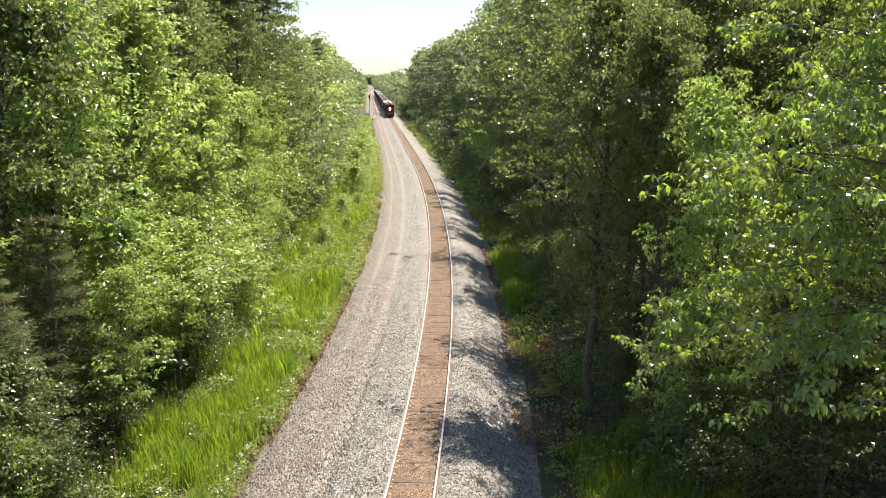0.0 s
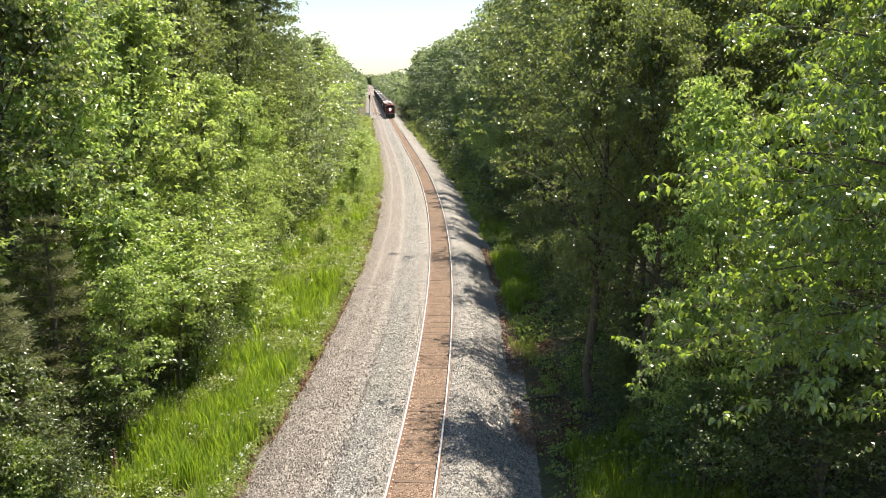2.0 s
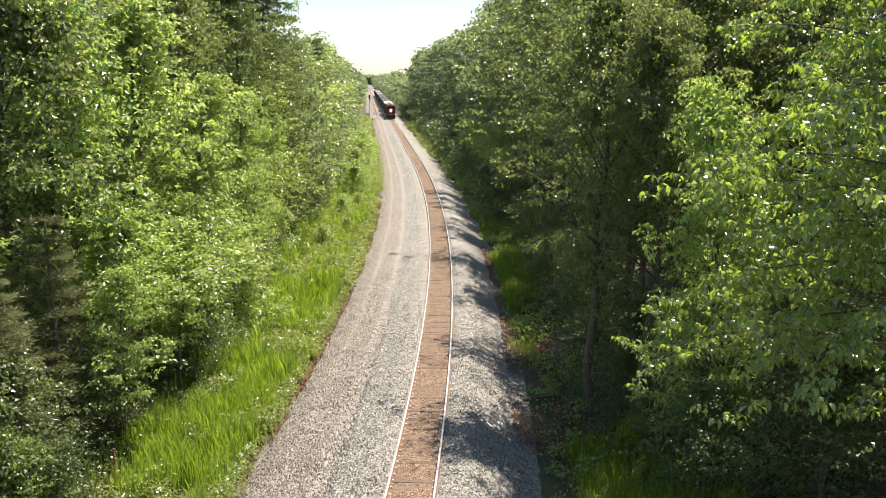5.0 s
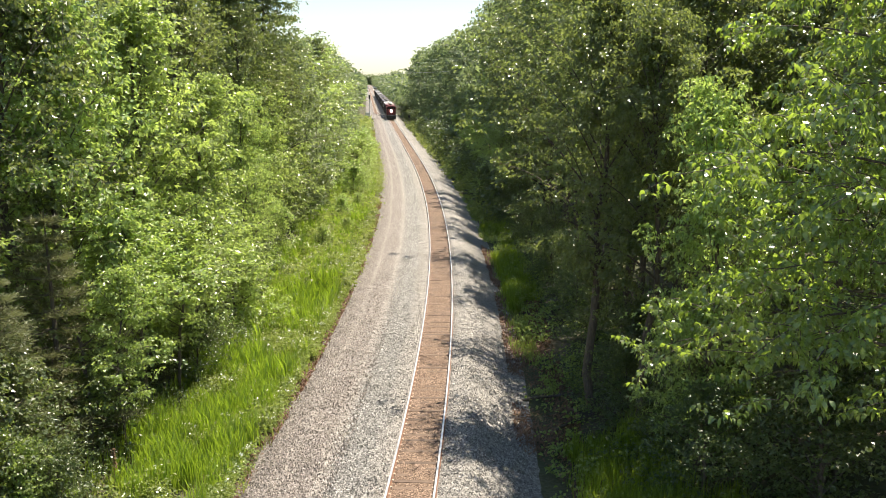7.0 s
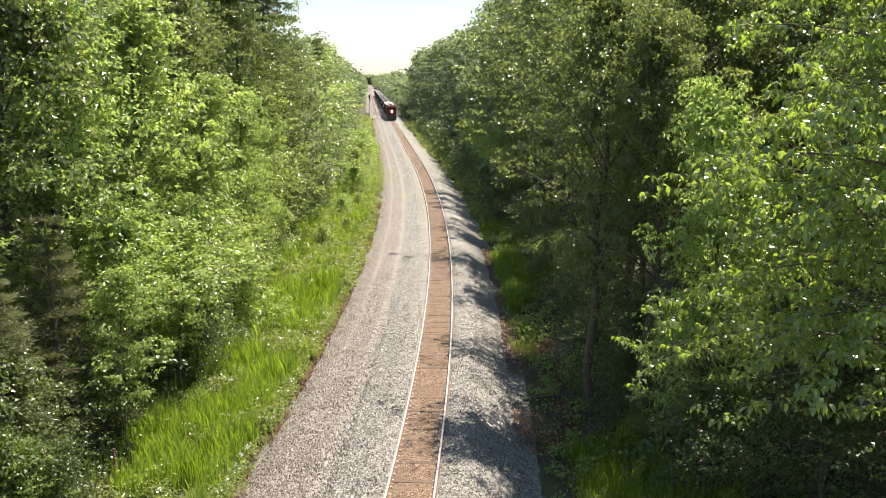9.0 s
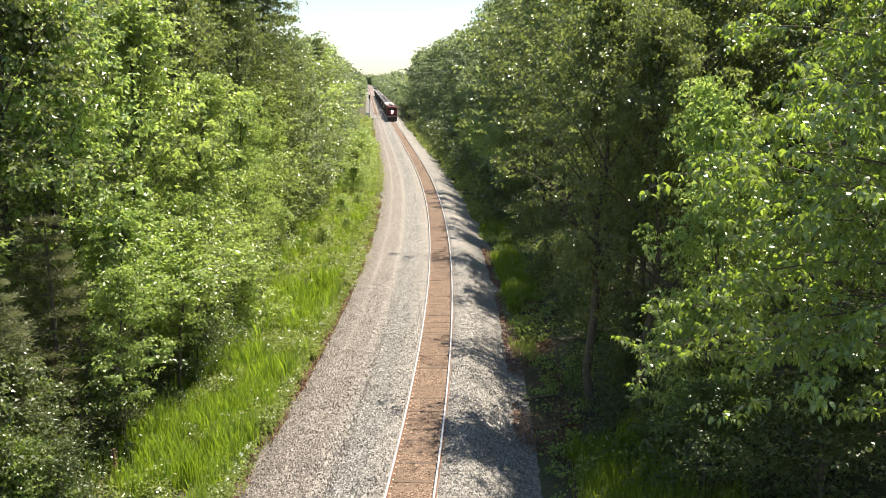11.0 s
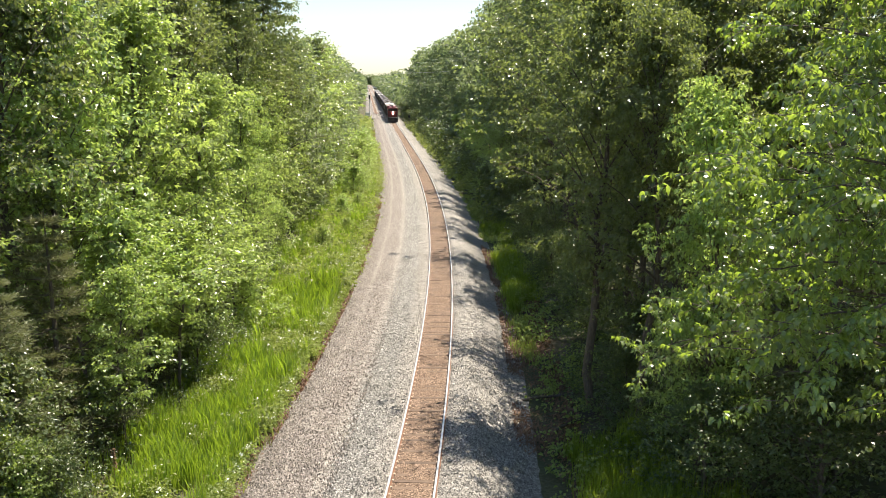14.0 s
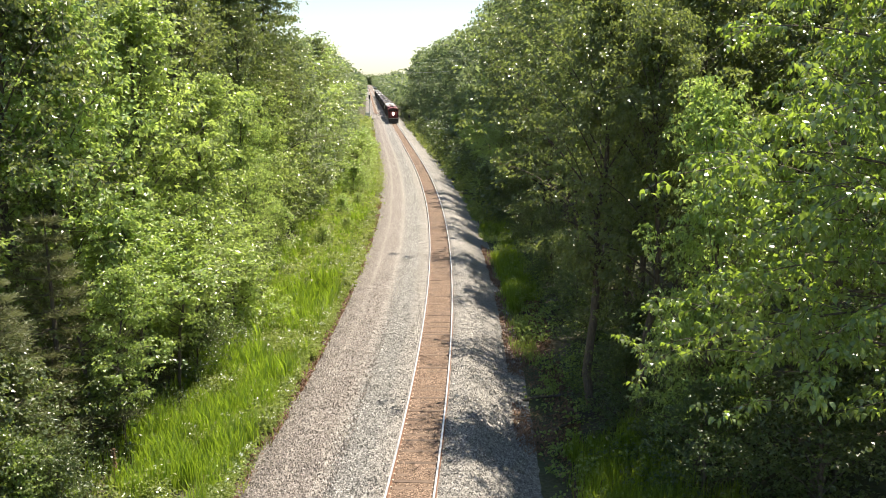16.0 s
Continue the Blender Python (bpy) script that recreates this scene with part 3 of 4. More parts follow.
# ---------------------------------------------------------------- the maple beside the bridge
def hanging_branch(rng, ln, az, rise, parent, at, sway):
    """A limb with drooping sprays of leaves; its own space starts at the fork."""
    wood, pos, out = Tubes(), [], []
    s = np.linspace(0, 1, 8)
    way = np.array([math.cos(az), math.sin(az), 0.0])
    side = np.array([-math.sin(az), math.cos(az), 0.0])
    bow = np.stack([way * ln * q + np.array([0, 0, ln * (rise * q - 0.34 * q * q)]) + side * 0.12 * ln * math.sin(q * 3 + az) for q in s])
    wood.add(bow, 0.045 * (1 - s) ** 1.2 + 0.007, 6)
    twigs, nodes = 15, 5
    for j in range(twigs):
        q = 0.2 + 0.8 * (j + rng.uniform()) / twigs
        c = np.array([np.interp(q, s, bow[:, w]) for w in range(3)])
        reach = ln * 0.36 * (1.15 - 0.6 * q)
        sg = 1 if j % 2 else -1
        tip = c + side * sg * reach * rng.uniform(0.3, 1.1) + way * reach * rng.uniform(0.2, 0.9) + np.array([0, 0, rng.normal(-0.12, 0.38) * reach])
        wood.add(np.stack([c, (c + tip) / 2 + np.array([0, 0, 0.10]), tip]), np.array([0.011, 0.008, 0.004]), 4)
        if rng.random() < 0.16:
            continue
        for k in range(nodes + 1):
            e = 0.3 + 0.75 * (k + rng.uniform(0.2, 0.8)) / nodes if k < nodes else 0.02
            m = c + (tip - c) * e + np.array([0, 0, 0.12 * math.sin(min(e, 1) * 3)]) + rng.normal(0, 0.09, 3)
            n = int(rng.integers(7, 13))
            a = rng.uniform(0, 6.28) + np.arange(n) * GOLD
            r = rng.uniform(0.03, 0.19, n)
            g = np.stack([np.cos(a) * r, np.sin(a) * r, -0.55 * r + rng.normal(0, 0.03, n)], 1)
            pos.append(m + g)
            out.append(g * np.array([4.0, 4.0, 0.0]))
    limb = part("limb", wood.mesh("limb", BARK), None, parent)
    limb.matrix_basis = Matrix.Translation(at)
    part("foliage", leaf_mesh("foliage", rng, np.concatenate(pos), np.concatenate(out), 0.205, LEAF_MAPLE, droop=0.75, wide=0.46, spread=0.4, tumble=0.6, arch=0.6), None, limb)
    sway.append((limb, Vector(at), rng.uniform(0, 6.28), rng.uniform(0.22, 0.5), Vector((side[0], side[1], 0))))
    return limb


SWAY = []


def make_maple(o, y, h, count, seed, reach):
    rng = np.random.default_rng(seed)
    root = tagged(new("maple_tree"), "large maple with drooping sunlit leaves swaying beside the line", "tree", FOREST)
    root.matrix_basis = pose(centre(y) + o, y, ground_z(o))
    wood = Tubes()
    t = np.linspace(0, 1, 9)
    path = np.stack([0.25 * np.sin(t * 4), 0.2 * np.sin(t * 3 + 1), t * h * 0.95 - 0.3 * (1 - t)], 1)
    wood.add(path, 0.22 * (1 - t) + 0.03, 9)
    part("trunk", wood.mesh("trunk", BARK), None, root)
    for i in range(count):
        u = (i + 0.4) / count
        z = 0.34 + 0.48 * u
        az = i * GOLD + 0.5 * math.sin(i * GOLD) + rng.uniform(-0.3, 0.3)
        ln = reach * (1.0 - 0.45 * u) * rng.uniform(0.55, 1.08)
        p = [float(np.interp(z, t, path[:, q])) for q in range(3)]
        hanging_branch(rng, ln, az, 0.1 + 0.5 * u + rng.uniform(-0.1, 0.2), root, p, SWAY)
    return root


make_maple(13.2, 21.5, 20.0, 37, 91, 8.4)
make_maple(12.8, 28.5, 16.0, 14, 92, 6.0)


# ---------------------------------------------------------------- grass, weeds and shrubs
def blades(name, spots, hi, mat, label, seed, wide=0.028, bend=0.35):
    """Many bent blades; spots are rows of offset, distance."""
    rng = np.random.default_rng(seed)
    n = len(spots)
    base = np.array([(centre(y) + o, y, top_z(o) - 0.02) for o, y in spots])
    tall = np.array([noise.noise(Vector((q[0] * 0.6, q[1] * 0.45, seed))) for q in base])
    hh = hi * rng.uniform(0.5, 1.25, n) * (1.0 + 0.75 * tall)
    az = rng.uniform(0, 6.28, n)
    d = np.stack([np.cos(az), np.sin(az), np.zeros(n)], 1)
    s = np.stack([-np.sin(az + 0.6), np.cos(az + 0.6), np.zeros(n)], 1)
    w = wide * rng.uniform(0.6, 1.4, n) * (1 + np.minimum(2.2, np.maximum(0, base[:, 1] - 35) / 45))
    up = np.array([0, 0, 1.0])
    b = (bend * rng.uniform(0.2, 1.5, n) * hh)[:, None]
    m = base + up * (hh * 0.6)[:, None] + d * b * 0.3
    tip = base + up * (hh * rng.uniform(0.85, 1.0, n))[:, None] + d * b
    w = w[:, None]
    v = np.stack([base - s * w / 2, base + s * w / 2, m + s * w * 0.45, m - s * w * 0.45, tip], 1).reshape(-1, 3)
    k = np.arange(n)[:, None] * 5
    f = np.concatenate([k + np.array([0, 1, 2]), k + np.array([0, 2, 3]), k + np.array([3, 2, 4])], 1).reshape(-1, 3)
    return tagged(new(name, mesh_from(name, v, f, mat)), label, "grass", kind="stuff")


def scatter(seed, count, o0, o1, y0, y1, patchy=0.0, power=1.0, tuft=1, loose=0.13):
    """Places beside the line; tuft blades stand round each one."""
    r = random.Random(seed)
    out = []
    while len(out) < count:
        o, y = r.uniform(o0, o1), y0 + (y1 - y0) * r.random() ** power
        if patchy and noise.noise(Vector((o * 0.35, y * 0.2, seed))) < patchy - 0.5 + r.uniform(-0.15, 0.15):
            continue
        for _ in range(tuft):
            q = loose if tuft > 1 else 0.0
            out.append((o + r.gauss(0, q), y + r.gauss(0, q * 1.3)))
    return out


blades("tall_grass", scatter(1, 22000, -11.2, -6.35, 25, 62, 0.40, tuft=13), 1.15, BLADE, "tall bright green grass beside the ballast", 1, 0.034, 0.24)
blades("tall_grass", scatter(2, 17000, -13.2, -6.6, 60, 140, 0.40, 1.3, tuft=11, loose=0.2), 1.05, BLADE, "tall bright green grass beside the ballast", 2, 0.034, 0.26)
blades("low_grass", scatter(3, 11000, -11.5, -5.7, 25, 160, 0.30, 1.6, tuft=9), 0.36, WEED, "low pale grass and weeds along the ballast edge", 3)
blades("tall_grass", scatter(4, 8000, 5.4, 10.5, 24, 35, 0.42, tuft=12), 0.95, BLADE, "tall green grass in the shade of the trees", 4, 0.03, 0.25)
blades("tall_grass", scatter(5, 7000, 4.3, 6.3, 57, 98, 0.45, tuft=10), 0.85, BLADE, "tall green grass in the shade of the trees", 5, 0.03, 0.25)
blades("low_grass", scatter(9, 4500, 3.9, 5.2, 45, 130, 0.35, 1.3, tuft=8), 0.35, WEED, "low weeds and grass at the foot of the ballast", 9)
blades("leaf_litter", scatter(10, 17000, 3.5, 6.2, 24, 80, 0.38), 0.12, LITTER, "brown dead leaves at the foot of the ballast", 10, 0.06, 1.6)
blades("dry_grass", scatter(6, 900, -7.6, -5.9, 222, 262, 0.5), 0.55, DRY, "dry yellow grass beside the far ballast", 6)
blades("leaf_litter", scatter(8, 12000, -6.7, -5.55, 25, 110, 0.40), 0.12, LITTER, "reddish brown dead leaves and stalks at the ballast edge", 8, 0.06, 1.6)


def weeds(name, spots, hi, per, leaf, label, seed, flowers=0.0, mat=None):
    """Leafy weeds, some with flat white flower heads."""
    rng = np.random.default_rng(seed)
    at, out, fl = [], [], []
    for o, y in spots:
        h = hi * rng.uniform(0.4, 1.3)
        c = np.array([centre(y) + o, y, top_z(o)])
        g = rng.normal(0, 1, (per, 3)) * np.array([0.28, 0.28, 0.3]) * h
        g[:, 2] = np.abs(g[:, 2]) + rng.uniform(0.1, 0.7, per) * h
        at.append(c + g)
        out.append(g * np.array([2, 2, 0.2]))
        if rng.random() < flowers:
            q = rng.normal(0, 1, (5, 3)) * np.array([0.08, 0.08, 0.02]) + np.array([0, 0, h * 1.05])
            fl.append(c + q)
    tagged(new(name, leaf_mesh(name, rng, np.concatenate(at), np.concatenate(out), leaf, mat or WEED, droop=0.2, small=leaf > 0.2, wide=0.75)), label, "weeds", kind="stuff")
    if fl:
        f = np.concatenate(fl)
        tagged(new("white_flowers", leaf_mesh("white_flowers", rng, f, rng.normal(0, 1, f.shape), 0.085, FLOWER, droop=0.0, wide=0.9, fold=0.02)),
               "flat white flower heads among the grass", "flowers", kind="stuff")


weeds("weeds", scatter(11, 1500, -10.2, -5.9, 26, 75, 0.45), 0.7, 34, 0.13, "leafy pale green weeds among the grass", 11, 0.3)
weeds("weeds", scatter(20, 420, -6.9, -6.0, 26, 70, 0.3), 0.5, 30, 0.12, "leafy pale green weeds along the ballast edge", 20, 0.2)
weeds("weeds", scatter(12, 1500, -10.8, -5.9, 60, 200, 0.4, 1.3), 1.0, 34, 0.22, "leafy pale green brambles beside the ballast", 12, 0.1)
weeds("weeds", scatter(13, 500, 4.0, 6.5, 90, 300, 0.25), 1.2, 26, 0.34, "leafy green brambles at the foot of the trees", 13)
weeds("undergrowth", scatter(15, 620, -17, -10.2, 25, 62, 0.2), 0.9, 34, 0.13, "dark leafy undergrowth beneath the trees", 15, 0.0, LEAF_SHRUB)
weeds("undergrowth", scatter(16, 800, 6.2, 13, 25, 98, 0.2), 0.9, 34, 0.15, "dark leafy undergrowth beneath the trees", 16, 0.0, LEAF_SHRUB)
weeds("undergrowth", scatter(19, 420, -13.5, -6.6, 195, 350, 0.2), 1.3, 26, 0.42, "green brambles below the far trees", 19)
weeds("weeds", scatter(14, 420, 4.6, 9.5, 26, 95, 0.3), 0.8, 26, 0.16, "leafy weeds in the shade", 14)

for o, y, h in ((-11.2, 28.3, 2.4), (-12.2, 36, 3.0), (-13.0, 33, 3.4), (-12.6, 29.5, 4.6), (-13.6, 27, 5.0), (-10.8, 42, 3.0), (-11.2, 46, 3.8), (-11.6, 55, 3.4),
                (-12.4, 62, 3.6), (-13.2, 70, 3.6), (8.2, 37, 3.0), (8.9, 41, 4.0), (8.3, 33, 2.4), (9.4, 29, 3.6), (8.6, 50, 4.0), (8.0, 55, 3.4), (7.6, 63, 3.6),
                (7.9, 67, 4.4), (7.4, 75, 4.0), (7.2, 82, 4.0), (7.6, 88, 4.4), (10.5, 33, 4.5), (11.5, 37, 5), (-15, 31, 5), (-17, 27, 5.5), (12.5, 27, 4.5), (14, 30, 5)):
    plant("shrub", o, y, h, wide=rnd.uniform(0.9, 1.25))
for o, y, h in ((-9.4, 76, 2.2), (-8.0, 84, 1.6), (-9.2, 93, 2.6), (-7.9, 101, 1.8), (-8.8, 110, 4.4), (-7.8, 116, 2.8), (-8.9, 123, 5.0), (-7.9, 131, 3.2), (-8.8, 140, 5.2), (-8.0, 150, 3.6),
                (-8.8, 162, 5.0), (-8.0, 174, 3.4), (-8.6, 188, 4.6), (6.4, 112, 3.0), (5.9, 124, 2.4), (6.3, 138, 3.4), (5.9, 152, 2.6), (6.2, 168, 3.2), (5.8, 184, 2.6)):
    plant("brush", o, y, h, wide=rnd.uniform(1.0, 1.35))
y = 92.0
while y < 240:
    plant("bush", -12.0 - rnd.uniform(0, 1.6), y, rnd.uniform(2.2, 4.5))
    plant("bush", 6.2 + rnd.uniform(0, 1.4), y + 2, rnd.uniform(2.5, 4.5))
    y += rnd.uniform(4, 7)


# ---------------------------------------------------------------- train
def wheelset(parent, y, gauge=0.7525, r=0.5):
    bm = bmesh.new()
    cyl(bm, (-gauge - 0.06, 0, 0), (-gauge + 0.07, 0, 0), r, 20)
    cyl(bm, (gauge - 0.07, 0, 0), (gauge + 0.06, 0, 0), r, 20)
    cyl(bm, (-gauge, 0, 0), (gauge, 0, 0), 0.09, 8)
    ob = part("wheelset", bm, STEEL, parent)
    ob.matrix_basis = Matrix.Translation((0, y, r))
    return ob


def bogie(parent, y, n, r=0.5):
    """Side frames of a truck, with its wheelsets."""
    bm = bmesh.new()
    half = 0.9 if n == 2 else 1.75
    for sx in (-1.05, 1.05):
        box(bm, sx - 0.09, sx + 0.09, y - half - 0.35, y + half + 0.35, 0.42, 0.78, 0.05, 0.12)
        for q in range(n):
            yy = y - half + 2 * half * q / (n - 1)
            box(bm, sx - 0.13, sx + 0.13, yy - 0.2, yy + 0.2, 0.32, 0.66, 0.04)
    box(bm, -1.0, 1.0, y - 0.25, y + 0.25, 0.5, 0.85, 0.05)
    part("truck_frame", bm, STEEL, parent)
    return [wheelset(parent, y - half + 2 * half * q / (n - 1), r=r) for q in range(n)]


def make_locomotive():
    """Diesel road locomotive; its nose looks along -Y and starts at y = 0."""
    root = tagged(new("locomotive"), "dark red and black diesel locomotive with its headlight on", "locomotive")
    bm = bmesh.new()
    box(bm, -1.5, 1.5, 0.5, 20.5, 1.05, 1.5, 0.04)
    part("frame", bm, BLACK, root)
    bm = bmesh.new()
    box(bm, -1.45, 1.45, 0.15, 0.6, 0.18, 1.45, 0.06)
    box(bm, -1.3, 1.3, -0.15, 0.3, 0.15, 0.7, 0.05, 0.2)
    part("pilot", bm, BLACK, root, "black snowplough pilot")
    bm = bmesh.new()
    box(bm, -0.95, 0.95, 1.2, 3.0, 1.5, 3.25, 0.12, 0.08)
    part("nose", bm, RED, root, "dark red short hood")
    bm = bmesh.new()
    box(bm, -1.52, 1.52, 2.9, 5.2, 1.5, 4.25, 0.1)
    box(bm, -1.3, 1.3, 2.9, 5.2, 4.2, 4.6, 0.14, 0.25)
    cabin = part("cab", bm, RED, root, "dark red driver's cab")
    for x0, x1 in ((-1.3, -0.72), (-0.62, -0.06), (0.06, 0.62), (0.72, 1.3)):
        bm = bmesh.new()
        box(bm, x0, x1, 2.86, 2.93, 3.4, 4.05, 0.02)
        part("windscreen_pane", bm, GLASS_DARK, cabin)
    for sx in (-1.54, 1.54):
        bm = bmesh.new()
        box(bm, sx - 0.02, sx + 0.02, 3.4, 4.7, 3.2, 4.0, 0.01)
        part("side_window", bm, GLASS_DARK, cabin)
    bm = bmesh.new()
    box(bm, -0.9, 0.9, 5.2, 19.6, 1.5, 4.3, 0.12)
    box(bm, -1.45, 1.45, 15.6, 19.2, 3.3, 4.5, 0.1)
    for k in range(5):
        box(bm, -0.95, 0.95, 6.0 + k * 1.9, 7.2 + k * 1.9, 4.3, 4.42, 0.03)
    part("long_hood", bm, RED, root, "dark red engine hood with radiator wings")
    for k in range(3):
        bm = bmesh.new()
        cyl(bm, (0, 16.4 + k * 1.05, 4.5), (0, 16.4 + k * 1.05, 4.66), 0.48, 18)
        part("radiator_fan", bm, STEEL, root)
    bm = bmesh.new()
    cyl(bm, (0, 11, 4.3), (0, 11, 4.75), 0.25, 12)
    part("exhaust_stack", bm, STEEL, root)
    bm = bmesh.new()
    box(bm, -1.35, 1.35, 7.8, 13.0, 0.35, 1.05, 0.18)
    part("fuel_tank", bm, BLACK, root)
    for x in (-0.14, 0.14):
        bm = bmesh.new()
        cyl(bm, (x, 2.84, 4.36), (x, 2.96, 4.36), 0.14, 14)
        part("upper_lamp", bm, GLASS_DARK, root, "unlit upper lamp")
    for z in (2.62, 3.02):
        bm = bmesh.new()
        cyl(bm, (0, 1.14, z), (0, 1.4, z), 0.21, 14)
        part("headlight", bm, LAMP, root, "lit white headlight")
    for sx in (-0.62, 0.62):
        bm = bmesh.new()
        box(bm, sx - 0.22, sx + 0.22, 2.84, 2.95, 4.2, 4.4, 0.02)
        part("marker_panel", bm, STEEL, root, "grey illegible panel")
    for sx in (-1.42, 1.42):
        bm = bmesh.new()
        for yy in (0.5, 1.4, 2.6, 5.6, 8, 10.4, 12.8, 15.2, 17.6, 20):
            cyl(bm, (sx, yy, 1.5), (sx, yy, 2.5), 0.025, 6)
        cyl(bm, (sx, 0.5, 2.5), (sx, 20, 2.5), 0.025, 6)
        part("handrail", bm, STEEL, root, "grey side handrail")
        bm = bmesh.new()
        for k in range(4):
            box(bm, sx - 0.28, sx + 0.05, 0.55 - 0.02 * k, 0.85, 0.35 + k * 0.3, 0.40 + k * 0.3, 0.01)
        part("steps", bm, STEEL, root)
    bm = bmesh.new()
    box(bm, -0.15, 0.15, -0.55, 0.2, 0.72, 1.0, 0.05)
    part("coupler", bm, STEEL, root)
    bm = bmesh.new()
    for sx in (-0.16, 0, 0.16):
        cyl(bm, (sx, 3.6, 4.78), (sx, 4.2, 4.72), 0.09, 10, 0.03)
    part("horn", bm, STEEL, root)
    return root, bogie(root, 3.6, 3) + bogie(root, 17.2, 3)


def make_hopper(ln, roof, side, label):
    """Covered hopper: ribbed sides, sloped ends, roof with hatches."""
    root = tagged(new("freight_car"), label, "freight car", "cars of the train")
    bm = bmesh.new()
    box(bm, -1.5, 1.5, 1.0, ln - 1.0, 1.5, 4.25, 0.06)
    for k in range(3):
        c = 4 + k * (ln - 8) / 2
        box(bm, -1.2, 1.2, c - 1.9, c + 1.9, 0.55, 1.55, 0.05)
        for v in bm.verts:
            if v.co.z < 0.7 and abs(v.co.y - c) < 2:
                v.co.y = c + (v.co.y - c) * 0.35
                v.co.x *= 0.6 if abs(v.co.x) > 1.0 else 1
    part("body", bm, side, root)
    n = int(ln / 1.3)
    for k in range(n):
        yy = 1.2 + (ln - 2.4) * k / (n - 1)
        for sx in (-1.52, 1.52):
            bm = bmesh.new()
            box(bm, sx - 0.05, sx + 0.05, yy - 0.05, yy + 0.05, 1.45, 4.2)
            part("rib", bm, side, root)
    bm = bmesh.new()
    box(bm, -1.55, 1.55, 0.9, ln - 0.9, 4.25, 4.55, 0.08, 0.06)
    part("roof", bm, roof, root)
    for k in range(4):
        c = 2.5 + k * (ln - 5) / 3
        bm = bmesh.new()
        box(bm, -0.45, 0.45, c - 1.2, c + 1.2, 4.55, 4.7, 0.04)
        part("hatch", bm, roof, root)
    bm = bmesh.new()
    box(bm, -1.3, 1.3, 0.2, ln - 0.2, 1.0, 1.25, 0.04)
    box(bm, -0.15, 0.15, -0.3, ln + 0.3, 0.72, 1.0, 0.04)
    part("underframe", bm, STEEL, root)
    bm = bmesh.new()
    for sx in (-1.4, 1.0):
        cyl(bm, (sx, 0.5, 1.0), (sx, 0.5, 4.4), 0.03, 6)
        cyl(bm, (sx + 0.4, 0.5, 1.0), (sx + 0.4, 0.5, 4.4), 0.03, 6)
        for k in range(8):
            cyl(bm, (sx, 0.5, 1.2 + k * 0.4), (sx + 0.4, 0.5, 1.2 + k * 0.4), 0.02, 5)
    part("ladder", bm, STEEL, root)
    return root, bogie(root, 2.2, 2, 0.46) + bogie(root, ln - 2.2, 2, 0.46)


def make_tank(ln, label):
    """Tank car: long round barrel with a dome and walkway."""
    root = tagged(new("freight_car"), label, "freight car", "cars of the train")
    bm = bmesh.new()
    cyl(bm, (0, 1.2, 2.75), (0, ln - 1.2, 2.75), 1.48, 28)
    cyl(bm, (0, 0.75, 2.75), (0, 1.2, 2.75), 1.0, 28, 1.48)
    cyl(bm, (0, ln - 1.2, 2.75), (0, ln - 0.75, 2.75), 1.48, 28, 1.0)
    part("barrel", bm, PALE, root, "pale round tank")
    bm = bmesh.new()
    cyl(bm, (0, ln / 2, 4.1), (0, ln / 2, 4.6), 0.6, 16)
    part("dome", bm, PALE, root)
    bm = bmesh.new()
    box(bm, -1.4, 1.4, 0.2, ln - 0.2, 1.0, 1.22, 0.04)
    box(bm, -0.15, 0.15, -0.3, ln + 0.3, 0.72, 1.0, 0.04)
    part("underframe", bm, STEEL, root)
    return root, bogie(root, 2.2, 2, 0.46) + bogie(root, ln - 2.2, 2, 0.46)


TRAIN = []      # thing, its wheels, distance of its front behind the locomotive's nose, wheel radius
thing, wheels = make_locomotive()
TRAIN.append((thing, wheels, 0.0, 0.5))
back = 21.4
ROOFS = {"tan": TAN, "roof": PALE, "dark": DARKCAR}
kind_word = {"tan": "dusty tan", "roof": "pale", "dark": "dark"}
for k, kind in enumerate(("tan", "roof", "tank", "dark", "dark", "tank", "dark", "dark", "dark", "dark", "tank", "dark", "dark", "roof", "dark", "tank", "dark", "dark", "tank", "roof", "dark", "dark", "tank", "dark", "roof", "dark")):
    if kind == "tank":
        thing, wheels = make_tank(16.5, "pale grey tank car behind the locomotive")
        ln = 16.5
    else:
        thing, wheels = make_hopper(17.5, ROOFS[kind], DARKCAR, "dark covered hopper car with a " + kind_word[kind] + " roof")
        ln = 17.5
    TRAIN.append((thing, wheels, back, 0.46))
    back += ln + 0.9


